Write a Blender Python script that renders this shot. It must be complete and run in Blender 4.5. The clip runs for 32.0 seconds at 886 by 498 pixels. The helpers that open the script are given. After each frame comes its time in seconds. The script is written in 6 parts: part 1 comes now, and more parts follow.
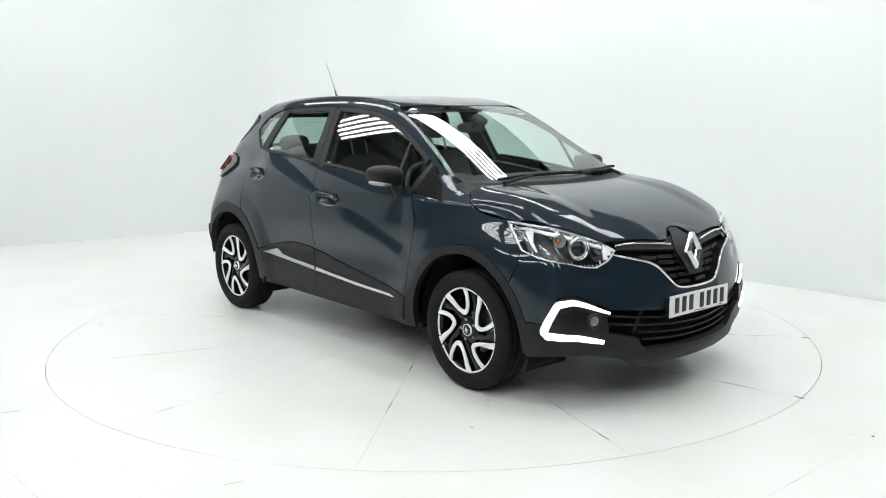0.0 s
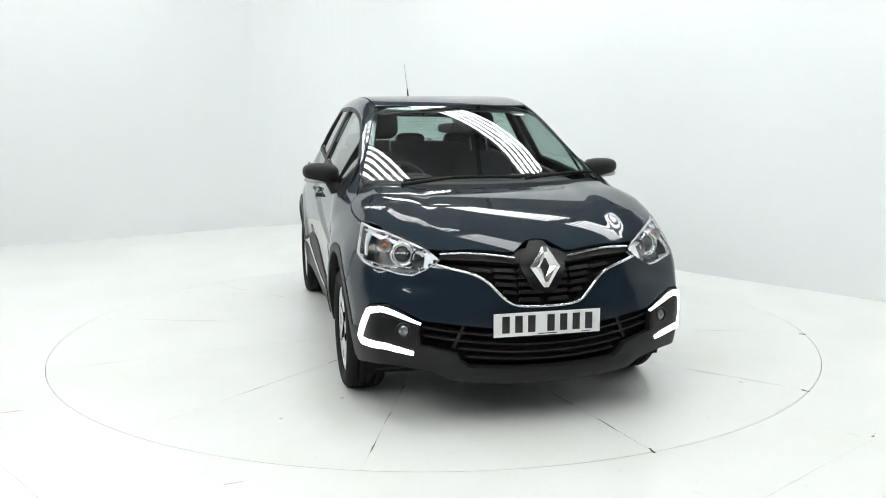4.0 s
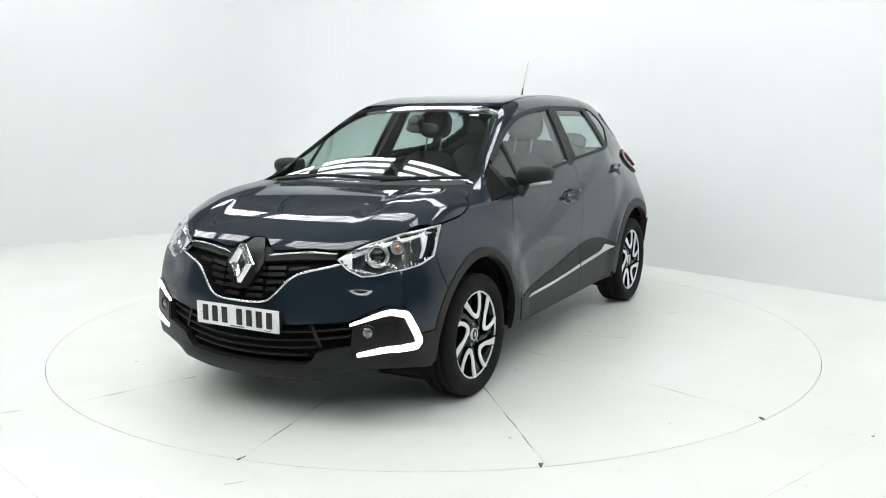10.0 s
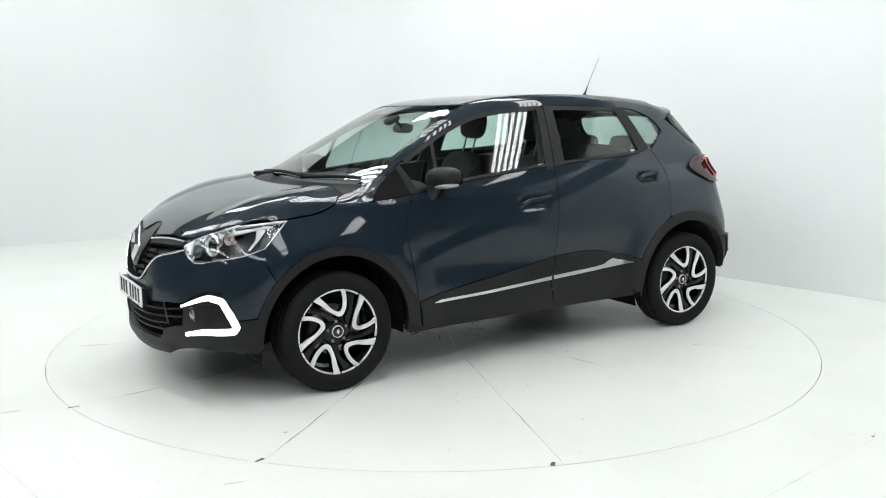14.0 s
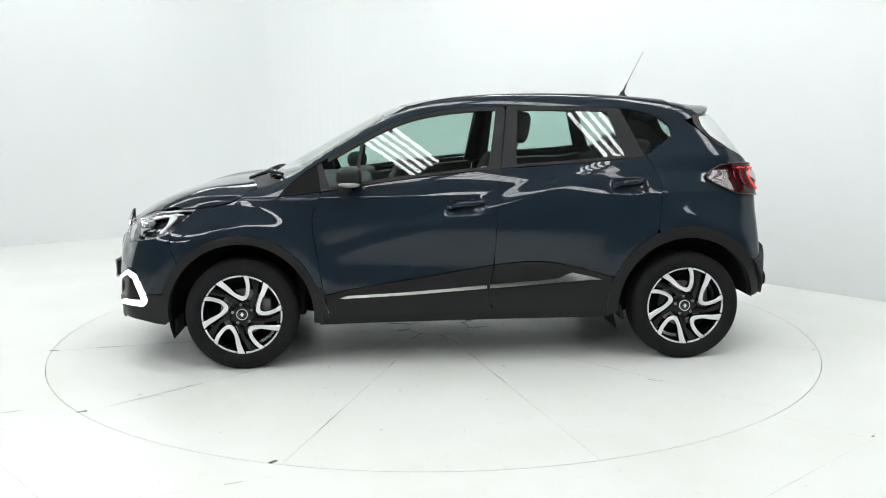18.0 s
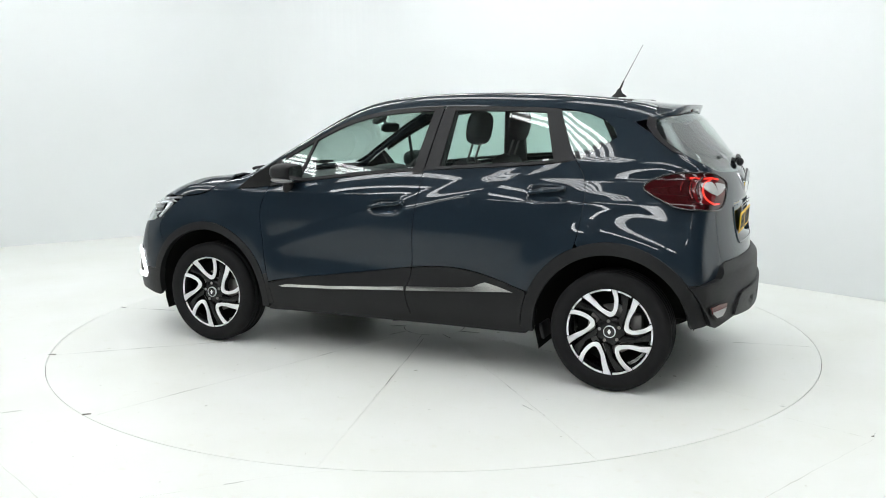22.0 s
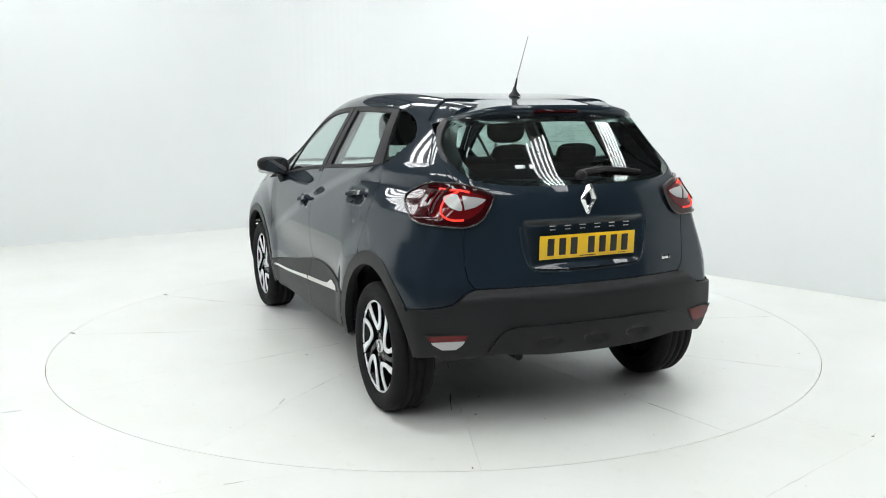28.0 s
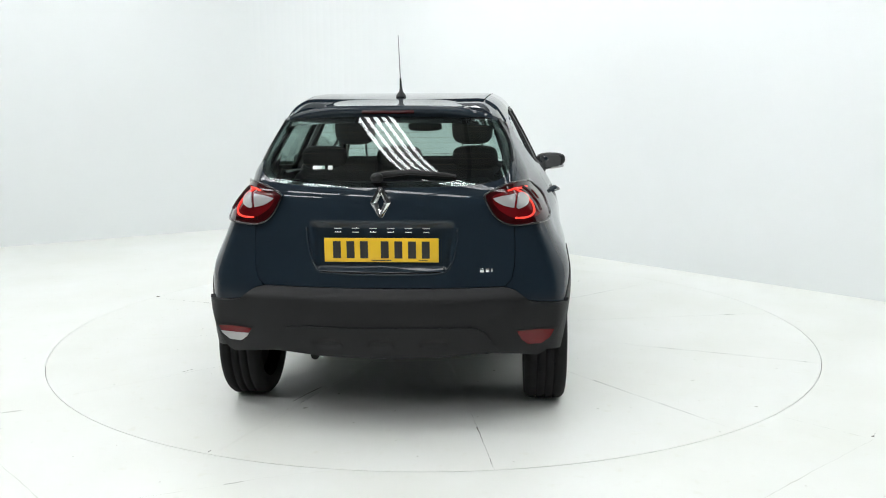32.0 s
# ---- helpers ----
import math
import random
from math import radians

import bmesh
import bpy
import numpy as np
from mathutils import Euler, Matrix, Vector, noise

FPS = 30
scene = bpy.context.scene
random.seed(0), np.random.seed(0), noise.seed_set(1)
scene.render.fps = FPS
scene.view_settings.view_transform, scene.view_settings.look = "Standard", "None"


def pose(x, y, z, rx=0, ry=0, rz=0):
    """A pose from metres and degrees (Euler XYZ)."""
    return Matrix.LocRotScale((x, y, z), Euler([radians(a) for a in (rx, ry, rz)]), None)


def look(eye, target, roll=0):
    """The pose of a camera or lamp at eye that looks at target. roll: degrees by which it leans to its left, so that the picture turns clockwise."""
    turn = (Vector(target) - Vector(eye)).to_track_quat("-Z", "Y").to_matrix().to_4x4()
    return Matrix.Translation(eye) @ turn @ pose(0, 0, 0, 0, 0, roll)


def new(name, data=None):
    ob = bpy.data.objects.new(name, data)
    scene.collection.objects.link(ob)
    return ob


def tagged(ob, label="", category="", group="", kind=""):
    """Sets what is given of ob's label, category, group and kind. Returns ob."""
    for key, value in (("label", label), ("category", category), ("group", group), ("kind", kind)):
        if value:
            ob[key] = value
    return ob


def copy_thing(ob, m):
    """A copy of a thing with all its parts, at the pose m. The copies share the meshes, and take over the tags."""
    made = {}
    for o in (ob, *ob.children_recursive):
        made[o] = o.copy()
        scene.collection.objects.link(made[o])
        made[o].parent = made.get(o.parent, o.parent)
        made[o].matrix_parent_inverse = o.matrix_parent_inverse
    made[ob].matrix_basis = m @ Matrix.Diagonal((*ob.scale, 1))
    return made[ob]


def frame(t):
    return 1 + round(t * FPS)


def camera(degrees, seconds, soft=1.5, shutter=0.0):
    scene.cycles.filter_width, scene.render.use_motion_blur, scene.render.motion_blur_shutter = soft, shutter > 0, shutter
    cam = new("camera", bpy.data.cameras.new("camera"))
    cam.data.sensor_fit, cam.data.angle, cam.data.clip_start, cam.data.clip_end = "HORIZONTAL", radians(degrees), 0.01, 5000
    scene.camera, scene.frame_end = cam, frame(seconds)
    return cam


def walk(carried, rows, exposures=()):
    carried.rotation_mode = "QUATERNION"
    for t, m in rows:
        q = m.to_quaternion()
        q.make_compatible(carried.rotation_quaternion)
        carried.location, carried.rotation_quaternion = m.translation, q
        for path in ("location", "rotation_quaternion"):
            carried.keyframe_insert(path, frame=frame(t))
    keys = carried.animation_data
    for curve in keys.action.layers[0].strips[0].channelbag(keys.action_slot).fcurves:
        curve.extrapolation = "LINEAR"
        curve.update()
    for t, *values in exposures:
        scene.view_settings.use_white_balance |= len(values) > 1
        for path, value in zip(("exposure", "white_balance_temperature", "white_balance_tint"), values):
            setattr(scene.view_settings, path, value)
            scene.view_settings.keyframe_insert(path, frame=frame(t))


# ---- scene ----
cam = camera(54.05, 32.0, soft=1.0)
EYE = Vector((0.0, -5.8785, 1.4854))
YAW, PITCH, ROLL = -0.575, 9.156, -0.282
AIM = EYE + Vector((-math.sin(radians(YAW)), math.cos(radians(YAW)), -math.tan(radians(PITCH))))
walk(cam, [(0.0, look(EYE, AIM, ROLL)), (32.0, look(EYE, AIM, ROLL))], exposures=[(0.0, 0.0), (32.0, 0.0)])

# the turntable's angle in degrees at given seconds; the car stands on it, a little off its centre
SPIN = [(0, -49.9), (3, -70.5), (6, -91.0), (8, -105.4), (10, -119.96), (12, -134.1), (14, -148.3), (16, -162.3), (18, -176.4),
        (20, -190.6), (22, -204.7), (24, -218.6), (26, -232.5), (29, -253.6), (32, -274.3)]
OFF_X, OFF_Y, OFF_TURN = -0.136, 0.083, -0.2

# ---- world and light ----
world = bpy.data.worlds.new("world")
scene.world = world
world.use_nodes = True
wb = world.node_tree.nodes["Background"]
wb.inputs[0].default_value, wb.inputs[1].default_value = (0.9, 0.95, 1.0, 1), 0.02
TUBE_GLOW = 13.0

# ---- materials ----
def mat(name, base, rough=0.5, metal=0.0, coat=0.0, spec=0.5, noise_scale=0.0, noise_amt=0.0, bump=0.0, bump_scale=200.0, glow=0.0,
        glow_colour=None, trans=0.0, ior=1.5, coat_rough=0.03, coat_ior=1.5, rough_var=0.0):
    m = bpy.data.materials.new(name)
    m.use_nodes = True
    nt = m.node_tree
    b = nt.nodes["Principled BSDF"]
    b.inputs["Base Color"].default_value = (*base, 1)
    b.inputs["Roughness"].default_value = rough
    b.inputs["Metallic"].default_value = metal
    b.inputs["Coat Weight"].default_value = coat
    b.inputs["Coat Roughness"].default_value = coat_rough
    b.inputs["Coat IOR"].default_value = coat_ior
    b.inputs["Specular IOR Level"].default_value = spec
    b.inputs["IOR"].default_value = ior
    b.inputs["Transmission Weight"].default_value = trans
    if glow:
        b.inputs["Emission Color"].default_value = (*(glow_colour or base), 1)
        b.inputs["Emission Strength"].default_value = glow
    co = nt.nodes.new("ShaderNodeTexCoord")
    if noise_amt or rough_var:
        n = nt.nodes.new("ShaderNodeTexNoise")
        n.inputs["Scale"].default_value, n.inputs["Detail"].default_value = noise_scale, 6
        nt.links.new(co.outputs["Object"], n.inputs["Vector"])
        if noise_amt:
            mx = nt.nodes.new("ShaderNodeMix")
            mx.data_type = "RGBA"
            mx.inputs[6].default_value = (*[c * (1 - noise_amt) for c in base], 1)
            mx.inputs[7].default_value = (*[min(1, c * (1 + noise_amt)) for c in base], 1)
            nt.links.new(n.outputs["Fac"], mx.inputs[0])
            nt.links.new(mx.outputs[2], b.inputs["Base Color"])
        if rough_var:
            mr = nt.nodes.new("ShaderNodeMapRange")
            mr.inputs["To Min"].default_value, mr.inputs["To Max"].default_value = max(0, rough - rough_var), rough + rough_var
            nt.links.new(n.outputs["Fac"], mr.inputs["Value"])
            nt.links.new(mr.outputs["Result"], b.inputs["Roughness"])
    if bump:
        n2 = nt.nodes.new("ShaderNodeTexNoise")
        n2.inputs["Scale"].default_value, n2.inputs["Detail"].default_value = bump_scale, 3
        nt.links.new(co.outputs["Object"], n2.inputs["Vector"])
        bp = nt.nodes.new("ShaderNodeBump")
        bp.inputs["Strength"].default_value, bp.inputs["Distance"].default_value = bump, 0.002
        nt.links.new(n2.outputs["Fac"], bp.inputs["Height"])
        nt.links.new(bp.outputs["Normal"], b.inputs["Normal"])
    return m


PAINT = mat("navy_paint", (0.0092, 0.0175, 0.0265), 0.5, 0.0, 1.0, 0.06, 900, 0.3, coat_rough=0.01, coat_ior=1.43)
PLASTIC = mat("black_plastic", (0.0118, 0.0122, 0.0130), 0.46, spec=0.25, noise_scale=6, noise_amt=0.2, bump=0.25, bump_scale=700)
GLOSS = mat("gloss_black", (0.006, 0.006, 0.007), 0.12, coat=0.6)
BLADE = mat("satin_black", (0.008, 0.008, 0.009), 0.32, spec=0.3)
DARK = mat("dark_void", (0.011, 0.011, 0.011), 0.8, spec=0.1)
CHROME = mat("chrome", (0.85, 0.86, 0.87), 0.09, 1.0)
STRIP = mat("satin_strip", (0.62, 0.62, 0.61), 0.18, 1.0)
RUBBER = mat("tyre_rubber", (0.012, 0.012, 0.0125), 0.75, spec=0.15, noise_scale=12, noise_amt=0.25, bump=0.2, bump_scale=300)
ALLOY = mat("machined_alloy", (0.86, 0.87, 0.88), 0.30, 0.0, coat=0.4)
RIMBLACK = mat("rim_black", (0.008, 0.008, 0.0085), 0.25, spec=0.25, coat=0.15)
STEEL = mat("brake_steel", (0.30, 0.29, 0.28), 0.42, 0.9, noise_scale=20, noise_amt=0.3)
FABRIC = mat("seat_fabric", (0.045, 0.046, 0.049), 0.9, spec=0.2, noise_scale=60, noise_amt=0.3, bump=0.3, bump_scale=500)
CABIN = mat("cabin_plastic", (0.055, 0.056, 0.058), 0.6, spec=0.35, noise_scale=10, noise_amt=0.2, bump=0.2, bump_scale=400)
HEADLINER = mat("headliner", (0.48, 0.47, 0.45), 0.95, spec=0.1, noise_scale=40, noise_amt=0.1)
WHITE_PLATE = mat("plate_white", (0.80, 0.81, 0.80), 0.45, noise_scale=5, noise_amt=0.03)
YELLOW_PLATE = mat("plate_yellow", (0.80, 0.50, 0.015), 0.45, noise_scale=5, noise_amt=0.04)
INK = mat("plate_black", (0.012, 0.012, 0.012), 0.5)
RED = mat("lamp_red", (0.11, 0.004, 0.006), 0.12, coat=0.6, spec=0.1)
RED_DEEP = mat("lamp_dark_red", (0.030, 0.002, 0.003), 0.12, coat=0.6, spec=0.1)
RED_GLOW = mat("lamp_red_glow", (0.6, 0.02, 0.01), 0.3, glow=0.95, glow_colour=(1.0, 0.038, 0.022))
DRL = mat("daylight_led", (0.9, 0.9, 0.95), 0.3, glow=3.5, glow_colour=(1.0, 0.96, 1.0))
AMBER = mat("amber_lens", (0.6, 0.16, 0.02), 0.2, coat=1.0)
CLEARWHITE = mat("clear_reflector", (0.42, 0.42, 0.42), 0.30, 0.2, coat=0.5)
EMBLEM = mat("satin_chrome", (0.72, 0.73, 0.74), 0.08, 1.0)
LAMPGREY = mat("lamp_grey", (0.30, 0.31, 0.33), 0.18, 0.7)
MIRROR = mat("mirror_glass", (0.9, 0.9, 0.9), 0.02, 1.0)
WHITE_DECAL = mat("white_decal", (0.75, 0.77, 0.78), 0.5)
LAMPDARK = mat("lamp_dark", (0.075, 0.078, 0.082), 0.22, 0.6)
WIRE = mat("heater_wire", (0.10, 0.075, 0.055), 0.5)
GREY = mat("grey_bar", (0.25, 0.25, 0.26), 0.5)


def glass(name, tint, gloss_rough=0.0, mirror=0.075):
    """Thin tinted pane: it lets light straight through and mirrors by Fresnel."""
    m = bpy.data.materials.new(name)
    m.use_nodes = True
    nt = m.node_tree
    nt.nodes.remove(nt.nodes["Principled BSDF"])
    out = nt.nodes["Material Output"]
    tr = nt.nodes.new("ShaderNodeBsdfTransparent")
    tr.inputs[0].default_value = (*tint, 1)
    gl = nt.nodes.new("ShaderNodeBsdfGlossy")
    gl.inputs["Color"].default_value = (1, 1, 1, 1)
    gl.inputs["Roughness"].default_value = gloss_rough
    lw = nt.nodes.new("ShaderNodeLayerWeight")
    lw.inputs["Blend"].default_value = 0.5
    pw = nt.nodes.new("ShaderNodeMath")
    pw.operation, pw.inputs[1].default_value = "POWER", 4.0
    nt.links.new(lw.outputs["Facing"], pw.inputs[0])
    fr = nt.nodes.new("ShaderNodeMath")
    fr.operation, fr.inputs[1].default_value, fr.inputs[2].default_value = "MULTIPLY_ADD", 0.88, mirror
    nt.links.new(pw.outputs[0], fr.inputs[0])
    mx = nt.nodes.new("ShaderNodeMixShader")
    nt.links.new(fr.outputs[0], mx.inputs[0])
    nt.links.new(tr.outputs[0], mx.inputs[1])
    nt.links.new(gl.outputs[0], mx.inputs[2])
    nt.links.new(mx.outputs[0], out.inputs[0])
    return m


GLASS = glass("green_glass", (0.66, 0.80, 0.75), mirror=0.052)
SCREEN = glass("windscreen_glass", (0.74, 0.84, 0.81))
PRIVACY = glass("rear_glass", (0.55, 0.67, 0.64), mirror=0.055)
LENS = glass("clear_lens", (0.90, 0.92, 0.93), mirror=0.03)


def floor_mat(name, tint, seed):
    m = mat(name, tint, 0.42, spec=0.35)
    nt = m.node_tree
    b = nt.nodes["Principled BSDF"]
    co = nt.nodes["Texture Coordinate"]
    mp = nt.nodes.new("ShaderNodeMapping")
    mp.inputs["Location"].default_value = (seed, seed * 2, 0)
    nt.links.new(co.outputs["Object"], mp.inputs["Vector"])
    cols = []
    for scale, lo, hi, dark in ((1.2, 0.35, 0.75, (0.93, 0.93, 0.90)), (14.0, 0.62, 0.80, (0.94, 0.93, 0.89)), (70.0, 0.73, 0.79, (0.80, 0.78, 0.73))):
        n = nt.nodes.new("ShaderNodeTexNoise")
        n.inputs["Scale"].default_value, n.inputs["Detail"].default_value = scale, 5
        nt.links.new(mp.outputs[0], n.inputs["Vector"])
        r = nt.nodes.new("ShaderNodeValToRGB")
        r.color_ramp.elements[0].position, r.color_ramp.elements[1].position = lo, hi
        r.color_ramp.elements[0].color, r.color_ramp.elements[1].color = (1, 1, 1, 1), (*dark, 1)
        nt.links.new(n.outputs["Fac"], r.inputs[0])
        cols.append(r.outputs[0])
    last = None
    for c in cols:
        mx = nt.nodes.new("ShaderNodeMix")
        mx.data_type, mx.blend_type = "RGBA", "MULTIPLY"
        mx.inputs[0].default_value = 1
        if last is None:
            mx.inputs[6].default_value = (*tint, 1)
        else:
            nt.links.new(last, mx.inputs[6])
        nt.links.new(c, mx.inputs[7])
        last = mx.outputs[2]
    nt.links.new(last, b.inputs["Base Color"])
    n = nt.nodes.new("ShaderNodeTexNoise")
    n.inputs["Scale"].default_value = 3.0
    nt.links.new(mp.outputs[0], n.inputs["Vector"])
    mr = nt.nodes.new("ShaderNodeMapRange")
    mr.inputs["To Min"].default_value, mr.inputs["To Max"].default_value = 0.24, 0.42
    nt.links.new(n.outputs["Fac"], mr.inputs["Value"])
    nt.links.new(mr.outputs[0], b.inputs["Roughness"])
    return m


FLOOR = floor_mat("white_floor_paint", (0.785, 0.80, 0.77), 0.0)
TABLE = floor_mat("white_turntable_paint", (0.785, 0.80, 0.77), 7.3)
WALL = mat("white_wall_paint", (0.755, 0.78, 0.78), 0.7, spec=0.2, noise_scale=1.5, noise_amt=0.012)
# dirt in the cracks; also the painted shade in the turntable gap
DIRT_SHADE = mat("crack_dirt_gap_shade", (0.10, 0.095, 0.08), 0.9, noise_scale=40, noise_amt=0.5)
FAINT = mat("faint_seam", (0.50, 0.50, 0.45), 0.8, noise_scale=20, noise_amt=0.4)
CEILING = mat("grey_ceiling", (0.32, 0.325, 0.33), 0.8, noise_scale=2, noise_amt=0.2)
RIB = mat("ceiling_rib", (0.03, 0.03, 0.03), 0.7)
BACKWALL = mat("unseen_wall_grey", (0.15, 0.155, 0.16), 0.8, noise_scale=1.5, noise_amt=0.1)
TUBE = mat("fluorescent_tube", (0.9, 0.95, 1.0), 0.4, glow=TUBE_GLOW, glow_colour=(0.985, 1.0, 1.0))
TRAY = mat("lamp_tray", (0.10, 0.10, 0.10), 0.6)

# ---- mesh tools ----
def mesh_of(name, verts, faces, material, smooth=True):
    me = bpy.data.meshes.new(name)
    me.from_pydata([tuple(v) for v in verts], [], [tuple(f) for f in faces])
    me.materials.append(material)
    if smooth:
        me.shade_smooth()
    me.update()
    return me


def part(name, data, material, parent, label=""):
    """Links a bmesh or a mesh as one object under a thing or a part."""
    if isinstance(data, bmesh.types.BMesh):
        me = bpy.data.meshes.new(name)
        data.to_mesh(me)
        data.free()
        me.materials.append(material)
        data = me
    ob = new(name, data)
    ob.parent = parent
    if label:
        ob["label"] = label
    return ob


def empty(name, parent=None):
    ob = new(name)
    ob.empty_display_size = 0.1
    ob.parent = parent
    return ob


def spl(pts):
    """Natural cubic spline through (x, y) pairs; runs on straight past its ends."""
    p = np.array(sorted(pts), float)
    x, y = p[:, 0], p[:, 1]
    n, h = len(x), np.diff(p[:, 0])
    a, r = np.eye(n), np.zeros(n)
    for i in range(1, n - 1):
        a[i, i - 1:i + 2] = h[i - 1], 2 * (h[i - 1] + h[i]), h[i]
        r[i] = 6 * ((y[i + 1] - y[i]) / h[i] - (y[i] - y[i - 1]) / h[i - 1])
    k = np.linalg.solve(a, r)

    def f(q):
        q = np.asarray(q, float)
        c = np.clip(q, x[0], x[-1])
        i = np.clip(np.searchsorted(x, c) - 1, 0, n - 2)
        d, t = h[i], c - x[i]
        s = (y[i + 1] - y[i]) / d - d * (2 * k[i] + k[i + 1]) / 6
        v = y[i] + t * (s + t * (k[i] / 2 + t * (k[i + 1] - k[i]) / (6 * d)))
        e0 = (y[1] - y[0]) / h[0] - h[0] * k[1] / 6
        e1 = (y[-1] - y[-2]) / h[-1] + h[-1] * k[-2] / 6
        return v + np.where(q < x[0], (q - x[0]) * e0, 0) + np.where(q > x[-1], (q - x[-1]) * e1, 0)
    return f


def lin(pts):
    p = sorted(pts)
    return lambda q: np.interp(q, [a for a, _ in p], [b for _, b in p])


def cut(poly, axis, at, keep_above):
    out = []
    for i, q in enumerate(poly):
        p = poly[i - 1]
        a, b = p[axis] - at, q[axis] - at
        if not keep_above:
            a, b = -a, -b
        if (a < 0) != (b < 0):
            f = a / (a - b)
            out.append((p[0] + f * (q[0] - p[0]), p[1] + f * (q[1] - p[1])))
        if b >= 0:
            out.append(q)
    return out


def dense(poly, step, closed=True):
    out = []
    n = len(poly)
    for i in range(n if closed else n - 1):
        p, q = poly[i], poly[(i + 1) % n]
        k = max(1, int(math.ceil(math.dist(p, q) / step)))
        out += [(p[0] + (q[0] - p[0]) * j / k, p[1] + (q[1] - p[1]) * j / k) for j in range(k)]
    if not closed:
        out.append(poly[-1])
    return out


def smooth_line(pts, step=0.02, closed=False):
    """A soft line through a few points (centripetal curve)."""
    p = [Vector((*q, 0)).to_2d() for q in pts]
    n, out = len(p), []
    for i in range(n if closed else n - 1):
        a, b, c, d = (p[(i + k) % n] if closed else p[min(max(i + k, 0), n - 1)] for k in (-1, 0, 1, 2))
        m = max(2, int((c - b).length / step))
        for j in range(m):
            t = j / m
            q = 0.5 * (2 * b + (c - a) * t + (2 * a - 5 * b + 4 * c - d) * t * t + (3 * b - a - 3 * c + d) * t ** 3)
            out.append((q.x, q.y))
    if not closed:
        out.append(tuple(p[-1]))
    return out


def inset(poly, d):
    """Draws a polygon in by d on all sides."""
    n = len(poly)
    area = sum(poly[i - 1][0] * poly[i][1] - poly[i][0] * poly[i - 1][1] for i in range(n))
    s = 1 if area > 0 else -1
    out = []
    for i in range(n):
        a, b, c = Vector(poly[i - 1]), Vector(poly[i]), Vector(poly[(i + 1) % n])
        e, f = (b - a), (c - b)
        if e.length < 1e-7 or f.length < 1e-7:
            out.append(tuple(b))
            continue
        e.normalize(), f.normalize()
        m = Vector((-e.y - f.y, e.x + f.x)) * s
        if m.length < 1e-4:
            out.append(tuple(b))
            continue
        m.normalize()
        k = max(0.5, m.dot(Vector((-e.y, e.x)) * s))
        out.append(tuple(b + m * (d / k)))
    return out


def cells(poly, step):
    """Cuts a polygon into the cells of a square grid: points, faces."""
    idx, pts, faces = {}, [], []
    us = [p[0] for p in poly]
    for i in range(math.floor(min(us) / step), math.floor(max(us) / step) + 1):
        strip = cut(cut(poly, 0, i * step, True), 0, (i + 1) * step, False)
        if len(strip) < 3:
            continue
        vs = [p[1] for p in strip]
        for j in range(math.floor(min(vs) / step), math.floor(max(vs) / step) + 1):
            c = cut(cut(strip, 1, j * step, True), 1, (j + 1) * step, False)
            f = []
            for p in c:
                k = (round(p[0] * 2e4), round(p[1] * 2e4))
                if k not in idx:
                    idx[k] = len(pts)
                    pts.append(p)
                if idx[k] not in f:
                    f.append(idx[k])
            if len(f) >= 3:
                area = sum(pts[f[m - 1]][0] * pts[f[m]][1] - pts[f[m]][0] * pts[f[m - 1]][1] for m in range(len(f)))
                if abs(area) > 1e-9:
                    faces.append(f)
    return np.array(pts), faces


